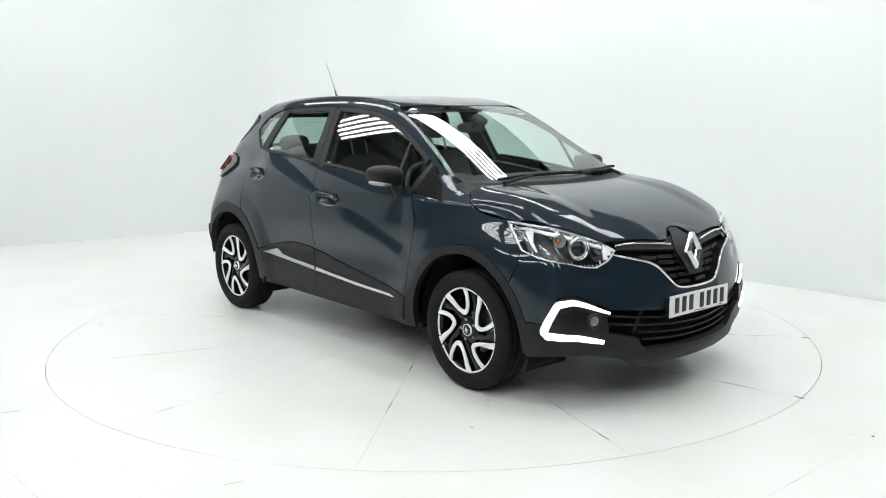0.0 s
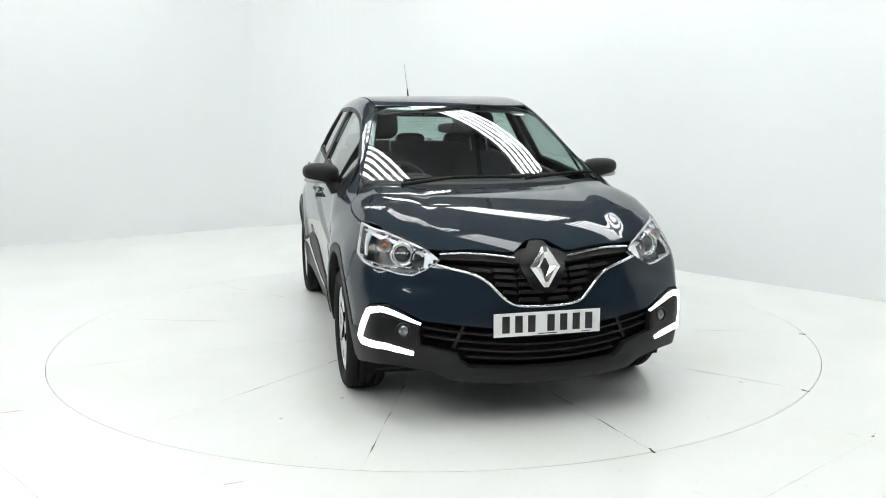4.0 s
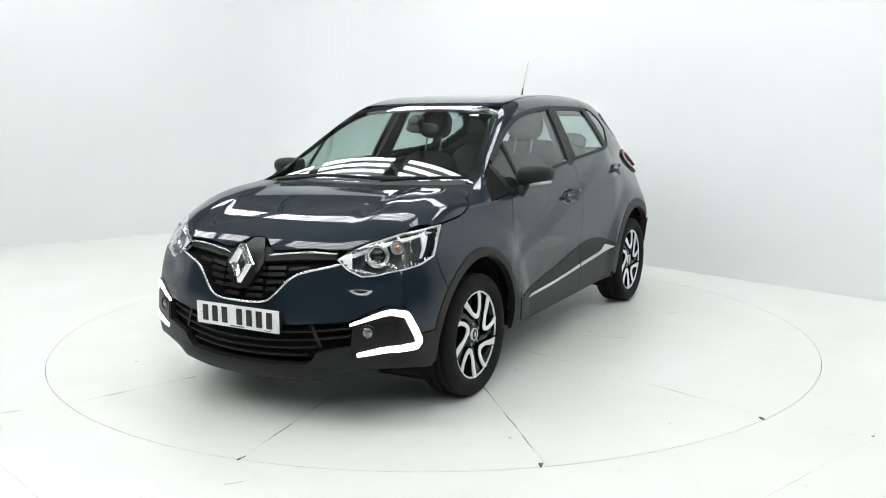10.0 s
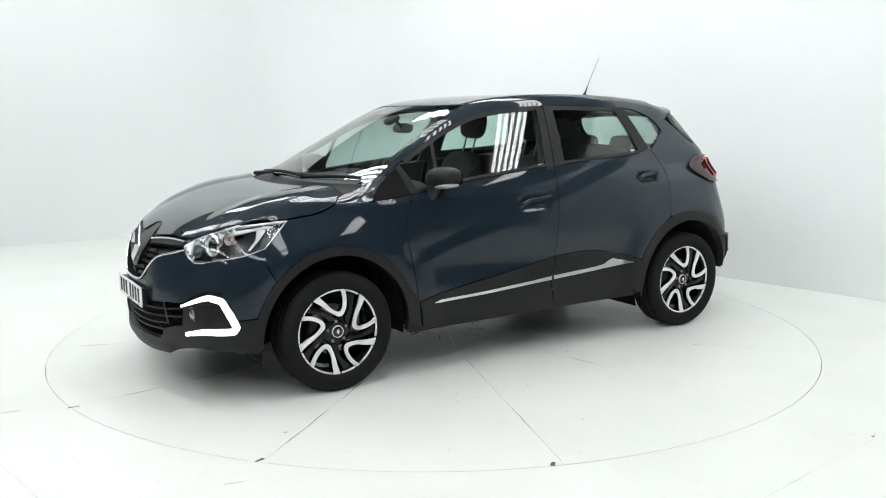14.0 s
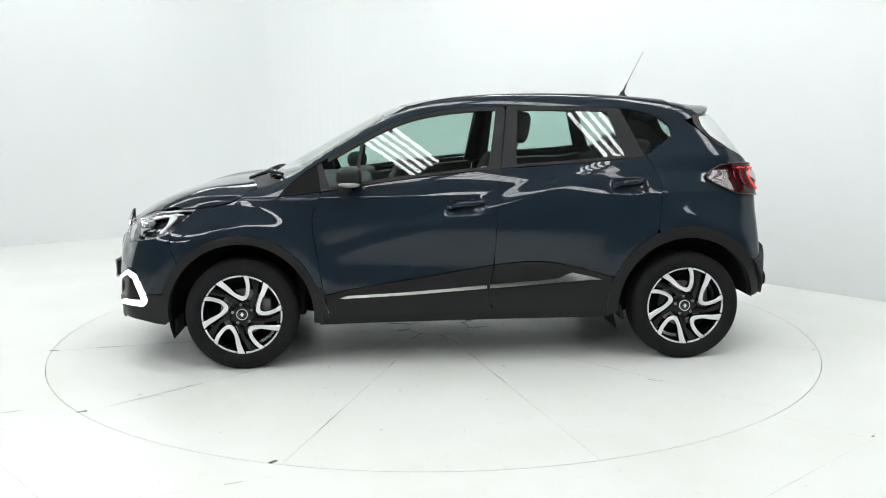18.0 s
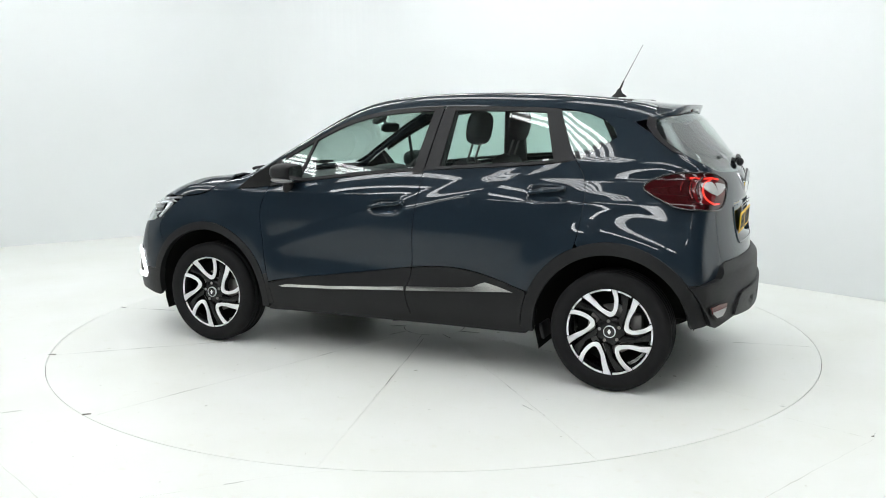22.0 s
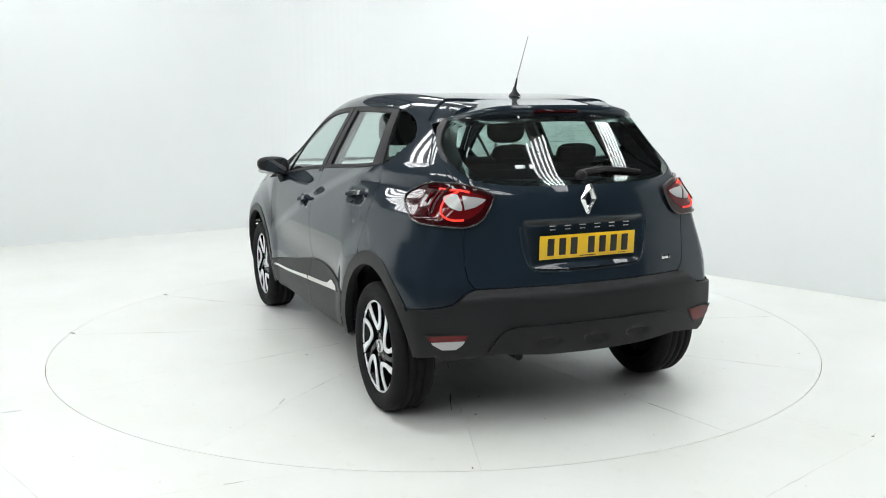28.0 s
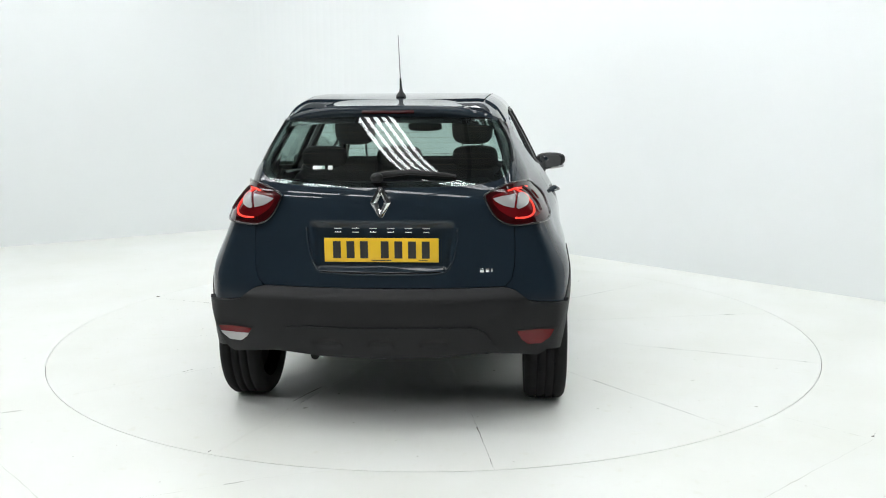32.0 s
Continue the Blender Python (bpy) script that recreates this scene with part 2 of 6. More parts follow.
def skin(name, surface, poly, material, parent, off=0.0, rim=0.012, gap=0.0, step=0.025, side=1, label="", lift=None, soft=None):
    """A panel: the polygon, laid on a surface, pushed out by off, its edges folded in by rim. side -1 mirrors it to the car's right."""
    if gap:
        poly = inset(poly, gap)
    uv, faces = cells(poly, step)
    u, v, e = uv[:, 0], uv[:, 1], 0.002
    p = surface(u, v)
    nrm = np.cross(surface(u + e, v) - p, surface(u, v + e) - p)
    nrm /= np.linalg.norm(nrm, axis=1)[:, None] + 1e-12
    if np.mean(np.sum(nrm * (p - np.array([0, 0, 0.7])), axis=1)) < 0:
        nrm = -nrm
        faces = [f[::-1] for f in faces]
    area = 0
    for f in faces[:40]:
        area += sum(uv[f[m - 1]][0] * uv[f[m]][1] - uv[f[m]][0] * uv[f[m - 1]][1] for m in range(len(f)))
    o = off if lift is None else off + lift(u, v)
    p = p + nrm * (np.reshape(o, (-1, 1)) if np.ndim(o) else o)
    # the winding must agree with the normals
    f0 = max(faces, key=len)
    q = p[f0]
    fn = sum(np.cross(q[i] - q[0], q[i + 1] - q[0]) for i in range(1, len(f0) - 1))
    if np.dot(fn, nrm[f0[0]]) < 0:
        faces = [f[::-1] for f in faces]
    verts = list(p)
    if rim:
        edges = {}
        for f in faces:
            for i in range(len(f)):
                a, b = f[i - 1], f[i]
                if (b, a) in edges:
                    del edges[(b, a)]
                else:
                    edges[(a, b)] = 1
        top, low = {}, {}
        for a, b in edges:
            for i in (a, b):
                if i not in top:
                    top[i] = len(verts)
                    verts.append(p[i])
                    low[i] = len(verts)
                    verts.append(p[i] - nrm[i] * rim)
        faces = faces + [[top[b], top[a], low[a], low[b]] for a, b in edges]
    v3, n3 = np.array(verts), np.zeros((len(verts), 3))
    n3[:len(p)] = nrm
    if soft is not None:
        sp = soft(u, v)
        sn = np.cross(soft(u + e, v) - sp, soft(u, v + e) - sp)
        sn /= np.linalg.norm(sn, axis=1)[:, None]
        n3[:len(p)] = sn * np.sign(np.sum(sn * nrm, axis=1))[:, None]
    if side < 0:
        v3, n3 = v3 * (1, -1, 1), n3 * (1, -1, 1)
        faces = [f[::-1] for f in faces]
    me = mesh_of(name, v3, faces, material)
    if lift is None:
        me.normals_split_custom_set_from_vertices([tuple(q) for q in n3])
    return part(name, me, material, parent, label)


def box(bm, size, at=(0, 0, 0), turn=None, bevel=0.0, seg=2):
    g = bmesh.ops.create_cube(bm, size=1)["verts"]
    m = Matrix.Translation(at) @ (turn.to_matrix().to_4x4() if turn else Matrix()) @ Matrix.Diagonal((*size, 1))
    bmesh.ops.transform(bm, matrix=m, verts=g)
    if bevel:
        es = list({e for v in g for e in v.link_edges})
        bmesh.ops.bevel(bm, geom=es, offset=bevel, segments=seg, profile=0.5, affect="EDGES")
    return bm


def rod(bm, a, b, r1, r2=None, seg=10):
    a, b = Vector(a), Vector(b)
    d = b - a
    m = Matrix.Translation((a + b) / 2) @ d.to_track_quat("Z", "Y").to_matrix().to_4x4()
    bmesh.ops.create_cone(bm, cap_ends=True, segments=seg, radius1=r1, radius2=r1 if r2 is None else r2, depth=d.length, matrix=m)
    return bm


def lathe(profile, seg=64, axis="y"):
    """Turns (radius, along) pairs about the y axis."""
    verts, faces, n = [], [], len(profile)
    for i in range(seg):
        c, s = math.cos(2 * math.pi * i / seg), math.sin(2 * math.pi * i / seg)
        verts += [(r * c, y, r * s) for r, y in profile]
    for i in range(seg):
        j = (i + 1) % seg
        for k in range(n - 1):
            faces.append((i * n + k, i * n + k + 1, j * n + k + 1, j * n + k))
    return verts, faces


def extrude_flat(poly, y0, y1, bevel=0.0):
    """A prism of a polygon in x, z between two depths in y, its outer rim eased."""
    bm = bmesh.new()
    vs = [bm.verts.new((x, y0, z)) for x, z in poly]
    f = bm.faces.new(vs)
    r = bmesh.ops.extrude_face_region(bm, geom=[f])
    top = [g for g in r["geom"] if isinstance(g, bmesh.types.BMVert)]
    bmesh.ops.translate(bm, verts=top, vec=(0, y1 - y0, 0))
    bmesh.ops.recalc_face_normals(bm, faces=bm.faces)
    if bevel:
        es = [e for e in bm.edges if all(abs(v.co.y - y1) < 1e-6 for v in e.verts)]
        bmesh.ops.bevel(bm, geom=es, offset=bevel, segments=2, profile=0.5, affect="EDGES")
    return bm


def flat(bm):
    """Shades a bmesh smooth but keeps its hard edges."""
    for f in bm.faces:
        f.smooth = True
    for e in bm.edges:
        if len(e.link_faces) == 2 and e.calc_face_angle() > 0.6:
            e.smooth = False
    return bm


def tube_on(name, surface, line, r, material, parent, off=0.0, side=1, label="", flatten=1.0):
    """A round bead that runs along a line on a surface."""
    u, v = np.array([p[0] for p in line]), np.array([p[1] for p in line])
    p = surface(u, v)
    e = 0.002
    nrm = np.cross(surface(u + e, v) - p, surface(u, v + e) - p)
    nrm /= np.linalg.norm(nrm, axis=1)[:, None]
    if np.mean(np.sum(nrm * (p - np.array([0, 0, 0.7])), axis=1)) < 0:
        nrm = -nrm
    d = np.gradient(p, axis=0)
    d /= np.linalg.norm(d, axis=1)[:, None]
    w = np.cross(d, nrm)
    k, verts, faces = 10, [], []
    for i in range(len(p)):
        for j in range(k):
            a = 2 * math.pi * j / k
            verts.append(p[i] + nrm[i] * (off + r * flatten * math.sin(a)) + w[i] * r * math.cos(a))
    for i in range(len(p) - 1):
        for j in range(k):
            faces.append((i * k + j, i * k + (j + 1) % k, (i + 1) * k + (j + 1) % k, (i + 1) * k + j))
    faces += [tuple(range(k)), tuple((len(p) - 1) * k + j for j in range(k - 1, -1, -1))]
    v3 = np.array(verts)
    if side < 0:
        v3 = v3 * (1, -1, 1)
        faces = [f[::-1] for f in faces]
    return part(name, mesh_of(name, v3, faces, material), material, parent, label)


def band_on(name, surface, line, widths, material, parent, off=0.0, depth=0.010, side=1, label=""):
    """A softly domed band of given widths along a line on a surface."""
    u, v = np.array([p[0] for p in line]), np.array([p[1] for p in line])
    p, e = surface(u, v), 0.002
    nrm = np.cross(surface(u + e, v) - p, surface(u, v + e) - p)
    nrm /= np.linalg.norm(nrm, axis=1)[:, None]
    if np.mean(np.sum(nrm * (p - np.array([0, 0, 0.7])), axis=1)) < 0:
        nrm = -nrm
    d = np.gradient(p, axis=0)
    w = np.cross(d / np.linalg.norm(d, axis=1)[:, None], nrm)
    w /= np.linalg.norm(w, axis=1)[:, None]
    cs = [(-1.0, -1.0), (-1.0, 0.0), (-0.8, 0.7), (-0.4, 1.0), (0.4, 1.0), (0.8, 0.7), (1.0, 0.0), (1.0, -1.0)]
    n, k = len(p), len(cs)
    hw = np.interp(np.linspace(0, 1, n), np.linspace(0, 1, len(widths)), widths) / 2
    verts = [p[i] + nrm[i] * (off + (depth * h if h < 0 else 0.004 * h)) + w[i] * hw[i] * q for i in range(n) for q, h in cs]
    faces = [(i * k + j, i * k + j + 1, (i + 1) * k + j + 1, (i + 1) * k + j) for i in range(n - 1) for j in range(k - 1)]
    faces += [tuple(range(k - 1, -1, -1)), tuple((n - 1) * k + j for j in range(k))]
    v3 = np.array(verts)
    if side < 0:
        v3 = v3 * (1, -1, 1)
        faces = [f[::-1] for f in faces]
    return part(name, mesh_of(name, v3, faces, material), material, parent, label)

# ---- the studio ----
def struct(name, bm, material, label):
    ob = part(name, bm, material, None)
    return tagged(ob, label, "", "", "structure")


TABLE_R = 2.470


def ring_floor():
    """Floor sheet with a round hole in which the turntable lies."""
    seg, verts, faces = 160, [], []
    for i in range(seg):
        a = 2 * math.pi * i / seg
        c, s = math.cos(a), math.sin(a)
        k = 14 / max(abs(c), abs(s))
        for r, z in ((TABLE_R + 0.002, -0.08), (TABLE_R + 0.002, 0), (TABLE_R + 0.5, 0), (TABLE_R + 2, 0), (k, 0)):
            verts.append((r * c, r * s, z))
    for i in range(seg):
        j = (i + 1) % seg
        for k in range(4):
            faces.append((i * 5 + k, i * 5 + k + 1, j * 5 + k + 1, j * 5 + k))
    ob = part("floor", mesh_of("floor", verts, faces, FLOOR, False), FLOOR, None)
    return tagged(ob, "scuffed white painted concrete studio floor", "", "", "structure")


def wall_path():
    """Plan line of the white cyclorama: two walls and a round corner between them."""
    c = Vector((-1.243, 5.92))
    a = Vector((-4.8, 3.66)) - c
    b = Vector((3.48, 0.63)) - c
    a.normalize(), b.normalize()
    half = math.acos(max(-1, min(1, a.dot(b)))) / 2
    r = 1.5
    t = r / math.tan(half)
    pts = [c + a * 9.0]
    mid = (a + b).normalized()
    o = c + mid * (r / math.sin(half))
    s, e = c + a * t, c + b * t
    a0, a1 = math.atan2(*(s - o).yx), math.atan2(*(e - o).yx)
    d = (a1 - a0 + math.pi) % (2 * math.pi) - math.pi
    pts += [o + r * Vector((math.cos(a0 + d * i / 24), math.sin(a0 + d * i / 24))) for i in range(25)]
    pts.append(c + b * 12.0)
    return pts


WALL_H = 3.6
def cyclorama():
    pts, verts, faces, n = wall_path(), [], [], 0
    cols = [(0.0, 0.0), (0.0, WALL_H), (-0.12, WALL_H), (-0.12, 0.0)]
    for i, p in enumerate(pts):
        q = (pts[min(i + 1, len(pts) - 1)] - pts[max(i - 1, 0)]).normalized()
        nrm = Vector((q.y, -q.x))
        for d, z in cols:
            v = p + nrm * d
            verts.append((v.x, v.y, z))
    for i in range(len(pts) - 1):
        for k in range(4):
            a, b = i * 4 + k, i * 4 + (k + 1) % 4
            faces.append((a, a + 4, b + 4, b))
    ob = part("wall_back", mesh_of("wall_back", verts, faces, WALL, False), WALL, None)
    return tagged(ob, "smooth white painted studio wall with rounded corner", "", "", "structure")


def shell():
    z = 5.2
    bm = box(bmesh.new(), (28, 28, 0.1), (0, 0, z + 0.05))
    struct("ceiling", bm, CEILING, "grey ribbed industrial ceiling")
    # unseen walls, added to close the room; their grey sets fill and reflections
    for name, size, at in (("wall_front", (28, 0.2, z), (0, -13.9, z / 2)), ("wall_left", (0.2, 28, z), (-13.9, 0, z / 2)),
                           ("wall_right", (0.2, 28, z), (13.9, 0, z / 2)), ("wall_rear", (28, 0.2, z), (0, 13.9, z / 2))):
        struct(name, box(bmesh.new(), size, at), BACKWALL, "plain grey unseen wall added to close the room")
    for i in range(12):
        b = box(bmesh.new(), (0.06, 26, 0.10), (-11 + 2 * i, 0, z - 0.05))
        struct("ceiling_rib", b, RIB, "thin dark steel ceiling rib")


ring_floor()
cyclorama()
shell()


def tube_light(x, y, z, turn, length=1.85):
    lamp = empty("ceiling_light")
    lamp.matrix_basis = pose(x, y, z, 0, 0, turn)
    tagged(lamp, "white batten light with five bright fluorescent tubes", "light", "studio ceiling lights")
    part("tray", flat(box(bmesh.new(), (length + 0.1, 0.55, 0.05), (0, 0, 0.06), bevel=0.01)), TRAY, lamp)
    for i in range(5):
        part("tube", flat(rod(bmesh.new(), (-length / 2, -0.20 + 0.10 * i, 0), (length / 2, -0.20 + 0.10 * i, 0), 0.024, seg=10)), TUBE, lamp)
    for k in (-1, 1):
        part("hanger", rod(bmesh.new(), (k * length * 0.4, 0, 0.08), (k * length * 0.4, 0, 5.2 - z), 0.012, seg=6), RIB, lamp)
    return lamp


# the lights hang in even rows, in line with the longer wall; outer ones are added to brighten walls and floor
LIGHT_TURN = -46
for row in range(-4, 2):
    for col in range(-3, 4):
        s, p = -0.55 + 2.2 * col, 2.10 * row - 0.1
        x, y = Matrix.Rotation(radians(LIGHT_TURN), 2) @ Vector((s, p))
        if math.hypot(x + 1.5, y + 2.2) < 6.2 and y < 3.5:
            tube_light(x, y, 4.2, LIGHT_TURN)

# the turntable: twelve plates round a small hub disc
turntable = empty("turntable")
tagged(turntable, "white painted round steel-plate turntable flush with floor", "turntable")
SEAMS = [10, 41, 71, 103, 131, 161, 190, 219, 251, 281, 312, 340]
HUB_R, HUB_C = 0.205, Vector((-0.02, 0.055))


def deck_plate(a0, a1):
    """One sector of the deck, with a hair's gap to its neighbours and folded edges."""
    n, rings = 14, [0.22, 0.6, 1.2, 1.8, TABLE_R - 0.002]
    top, verts, faces = {}, [], []
    for k, r in enumerate(rings):
        g = math.degrees(0.0005 / r)
        for i in range(n + 1):
            a = radians(a0 + g + (a1 - a0 - 2 * g) * i / n)
            top[k, i] = len(verts)
            p = Vector((r * math.cos(a), r * math.sin(a)))
            if k == 0:
                p = HUB_C + (HUB_R + 0.002) * Vector((math.cos(a), math.sin(a)))
            verts.append((p.x, p.y, 0.0))
    for k in range(len(rings) - 1):
        for i in range(n):
            faces.append((top[k, i], top[k + 1, i], top[k + 1, i + 1], top[k, i + 1]))
    loop = [top[0, i] for i in range(n + 1)] + [top[k, n] for k in range(1, len(rings))] + [top[len(rings) - 1, i] for i in range(n - 1, -1, -1)] + [top[k, 0] for k in range(len(rings) - 2, 0, -1)]
    base = len(verts)
    for i in loop:
        x, y, _ = verts[i]
        verts += [(x, y, 0.0), (x, y, -0.02)]
    m = len(loop)
    for i in range(m):
        j = (i + 1) % m
        faces.append((base + 2 * i, base + 2 * j, base + 2 * j + 1, base + 2 * i + 1))
    part("deck_plate", mesh_of("deck_plate", verts, faces, TABLE, False), TABLE, turntable)


for i, a in enumerate(SEAMS):
    deck_plate(a, SEAMS[i + 1] if i < 11 else SEAMS[0] + 360)
b = bmesh.new()
bmesh.ops.create_cone(b, cap_ends=True, segments=48, radius1=HUB_R, radius2=HUB_R, depth=0.03, matrix=Matrix.Translation((HUB_C.x, HUB_C.y, -0.015)))
part("hub_disc", b, TABLE, turntable)
b = bmesh.new()
bmesh.ops.create_cone(b, cap_ends=True, segments=96, radius1=TABLE_R - 0.02, radius2=TABLE_R - 0.02, depth=0.04, matrix=Matrix.Translation((0, 0, -0.045)))
part("under_plate", b, FAINT, turntable)
# added dark ring: its colour stands in for the gap's shade
v, f = lathe([(TABLE_R + 0.0016, -0.010), (TABLE_R - 0.012, -0.010), (TABLE_R - 0.012, -0.022)], 180)
part("gap_shade_ring", mesh_of("gap_shade_ring", [(x, z, y) for x, y, z in v], f, DIRT_SHADE, False), DIRT_SHADE, turntable, "dark ring that shades the gap round the turntable edge")


def crack(pts, width, material, parent, seed, gaps=0.3, name="crack"):
    """A dirty crack: a broken ribbon of uneven width along a line."""
    rng = random.Random(seed)
    line = [Vector(p) for p in dense(pts, 0.012, False)]
    verts, faces, open_ = [], [], False
    off = 0.0
    for i, p in enumerate(line):
        d = (line[min(i + 1, len(line) - 1)] - line[max(i - 1, 0)]).normalized()
        n = Vector((-d.y, d.x))
        off = 0.8 * off + rng.uniform(-0.0015, 0.0015)
        w = 0.8 * width * (0.25 + 1.5 * max(0.0, noise.noise(Vector((i * 0.11, seed * 3.7, 0))) + 0.15))
        if noise.noise(Vector((i * 0.05, seed * 1.3, 5))) < gaps - 0.5:
            w = 0.0005
        for s in (1, -1):
            q = p + n * (off + s * w / 2)
            verts.append((q.x, q.y, 0.0018))
        if open_:
            k = len(verts)
            faces.append((k - 4, k - 3, k - 1, k - 2))
        open_ = True
    ob = part(name, mesh_of(name, verts, faces, material, False), material, parent)
    return ob


def chips(parent, n, r0, r1, seed, name):
    """Scattered paint chips and scuffs."""
    rng = random.Random(seed)
    verts, faces = [], []
    for _ in range(n):
        a, r = rng.uniform(0, 6.283), math.sqrt(rng.uniform(r0 * r0, r1 * r1))
        s = rng.uniform(0.002, 0.006) * (2.2 if rng.random() < 0.12 else 1)
        t, e = rng.uniform(0, 6.283), rng.uniform(0.2, 1.0)
        k = len(verts)
        m = 6
        for j in range(m):
            b = 6.283 * j / m
            q = Vector((s * math.cos(b) * rng.uniform(0.6, 1.4), s * e * math.sin(b) * rng.uniform(0.6, 1.4)))
            verts.append((r * math.cos(a) + q.x * math.cos(t) - q.y * math.sin(t), r * math.sin(a) + q.x * math.sin(t) + q.y * math.cos(t), 0.0016))
        faces.append(tuple(range(k, k + m)))
    ob = part(name, mesh_of(name, verts, faces, FAINT, False), FAINT, parent)
    ob["kind"] = "stuff"
    return ob


def ray(a, r0, r1):
    return [(r0 * math.cos(radians(a)), r0 * math.sin(radians(a))), (r1 * math.cos(radians(a)), r1 * math.sin(radians(a)))]


for i, (a, r0, r1, w, g) in enumerate(((40.8, 1.35, 2.44, 0.009, 0.35), (10.0, 1.6, 2.45, 0.008, 0.45), (71, 0.35, 2.42, 0.004, 0.5), (103, 0.35, 1.6, 0.005, 0.4), (131, 1.0, 1.9, 0.007, 0.5),
                                       (161, 0.6, 1.75, 0.008, 0.55), (190, 1.8, 2.44, 0.005, 0.2), (219, 1.3, 2.3, 0.006, 0.5), (251, 1.3, 2.4, 0.004, 0.5), (312, 0.9, 2.42, 0.006, 0.4), (340, 1.3, 2.4, 0.007, 0.5), (281, 0.8, 2.3, 0.004, 0.5))):
    crack(ray(a, r0, r1), w, DIRT_SHADE, turntable, i + 3, g)
for i, (x, y) in enumerate(((2.404, 0.429), (1.857, 1.589), (0.83, 2.303), (-2.297, 0.828))):
    crack([(x * 0.995, y * 0.995), (x * 1.012 + 0.015, y * 1.012 - 0.01)], 0.022, DIRT_SHADE, turntable, 40 + i, 0.0)
crack([(HUB_C.x + (HUB_R + 0.001) * math.cos(0.1 * i), HUB_C.y + (HUB_R + 0.001) * math.sin(0.1 * i)) for i in range(64)], 0.007, DIRT_SHADE, turntable, 59, 0.35)
for i in range(9):
    a = 40 * i + 11
    c = HUB_C + HUB_R * Vector((math.cos(radians(a)), math.sin(radians(a))))
    e = c + Vector((math.cos(radians(a + 14)), math.sin(radians(a + 14)))) * (0.10 + 0.04 * (i % 3))
    crack([tuple(c), tuple(e)], 0.017, DIRT_SHADE, turntable, 60 + i, 0.22)
crack([(-1.617, 0.612), (-1.38, 0.512)], 0.012, DIRT_SHADE, turntable, 80, 0.2)
crack([(-1.10, 1.33), (-1.16, 1.37)], 0.014, DIRT_SHADE, turntable, 81, 0.1)
chips(turntable, 170, 0.4, 2.44, 5, "paint_chips")
for i, (pts, w, m, g) in enumerate((([(1.68, -1.86), (1.96, -2.14)], 0.004, FAINT, 0.35), ([(1.98, -2.16), (1.34, -2.68), (0.9, -3.05)], 0.004, FAINT, 0.2), ([(1.99, -2.13), (2.03, -2.08), (2.10, -2.06)], 0.022, DIRT_SHADE, 0.0),
                                    ([(-1.95, -2.25), (-1.56, -2.67), (-1.2, -3.06)], 0.004, FAINT, 0.2), ([(-0.85, -2.58), (-0.80, -2.56), (-0.74, -2.53)], 0.014, DIRT_SHADE, 0.1), ([(-2.17, -1.72), (-2.08, -1.68)], 0.012, DIRT_SHADE, 0.2),
                                    ([(-0.74, -2.53), (-0.42, -2.44)], 0.004, FAINT, 0.3), ([(-0.85, -2.58), (-1.3, -2.75)], 0.003, FAINT, 0.4), ([(2.1, -2.05), (3.2, -1.4)], 0.004, FAINT, 0.3), ([(-2.2, -1.73), (-3.4, -2.2)], 0.004, FAINT, 0.4))):
    ob = crack(pts, w, m, None, 100 + i, g, "floor_crack")
    tagged(ob, "dirty crack in the white floor paint", "crack", "floor cracks", "structure")
fc = chips(None, 160, TABLE_R + 0.06, 4.6, 9, "floor_chips")
tagged(fc, "small scuffs and chips in floor paint", "scuffs", "", "stuff")

# ---- the car: its outer skin as one smooth solid, from which the panels are cut ----
car = empty("car")
tagged(car, "dark navy blue five-door compact crossover car on turntable", "car")

TOP = spl([(2.30, 0.66), (2.20, 0.74), (2.13, 0.80), (2.05, 0.855), (1.98, 0.893), (1.90, 0.928), (1.82, 0.957), (1.71, 0.991), (1.60, 1.020),
           (1.41, 1.052), (1.28, 1.072), (1.20, 1.096), (1.12, 1.130), (0.952, 1.222), (0.762, 1.325), (0.573, 1.424), (0.386, 1.502),
           (0.20, 1.545), (0.0, 1.568), (-0.20, 1.578), (-0.45, 1.581), (-0.73, 1.575), (-1.1, 1.551), (-1.3, 1.531), (-1.5, 1.505), (-1.8, 1.455)])
WID = spl([(0.10, 0.785), (0.20, 0.818), (0.30, 0.844), (0.42, 0.863), (0.55, 0.871), (0.70, 0.871), (0.82, 0.865), (0.95, 0.850), (1.04, 0.828),
           (1.12, 0.796), (1.20, 0.755), (1.30, 0.7035), (1.40, 0.6515), (1.50, 0.597), (1.62, 0.528)])
NOSE = spl([(0.15, 2.06), (0.22, 2.115), (0.30, 2.150), (0.40, 2.163), (0.50, 2.160), (0.60, 2.150), (0.70, 2.132), (0.80, 2.100), (0.90, 2.05), (1.0, 1.98)])
NOSE_BOW = spl([(0.1, 0.34), (0.35, 0.35), (0.55, 0.37), (0.68, 0.39), (0.80, 0.43), (0.95, 0.55), (1.1, 0.7)])
TAIL = spl([(0.15, -1.80), (0.25, -1.87), (0.35, -1.905), (0.45, -1.915), (0.58, -1.915), (0.66, -1.910), (0.74, -1.900), (0.90, -1.878), (1.04, -1.868),
            (1.12, -1.848), (1.20, -1.798), (1.30, -1.722), (1.40, -1.643), (1.50, -1.562), (1.6, -1.48)])
HUB_X, HUB_Z = 1.303, 0.322


def sm(v):
    v = np.clip(v, 0, 1)
    return v * v * (3 - 2 * v)


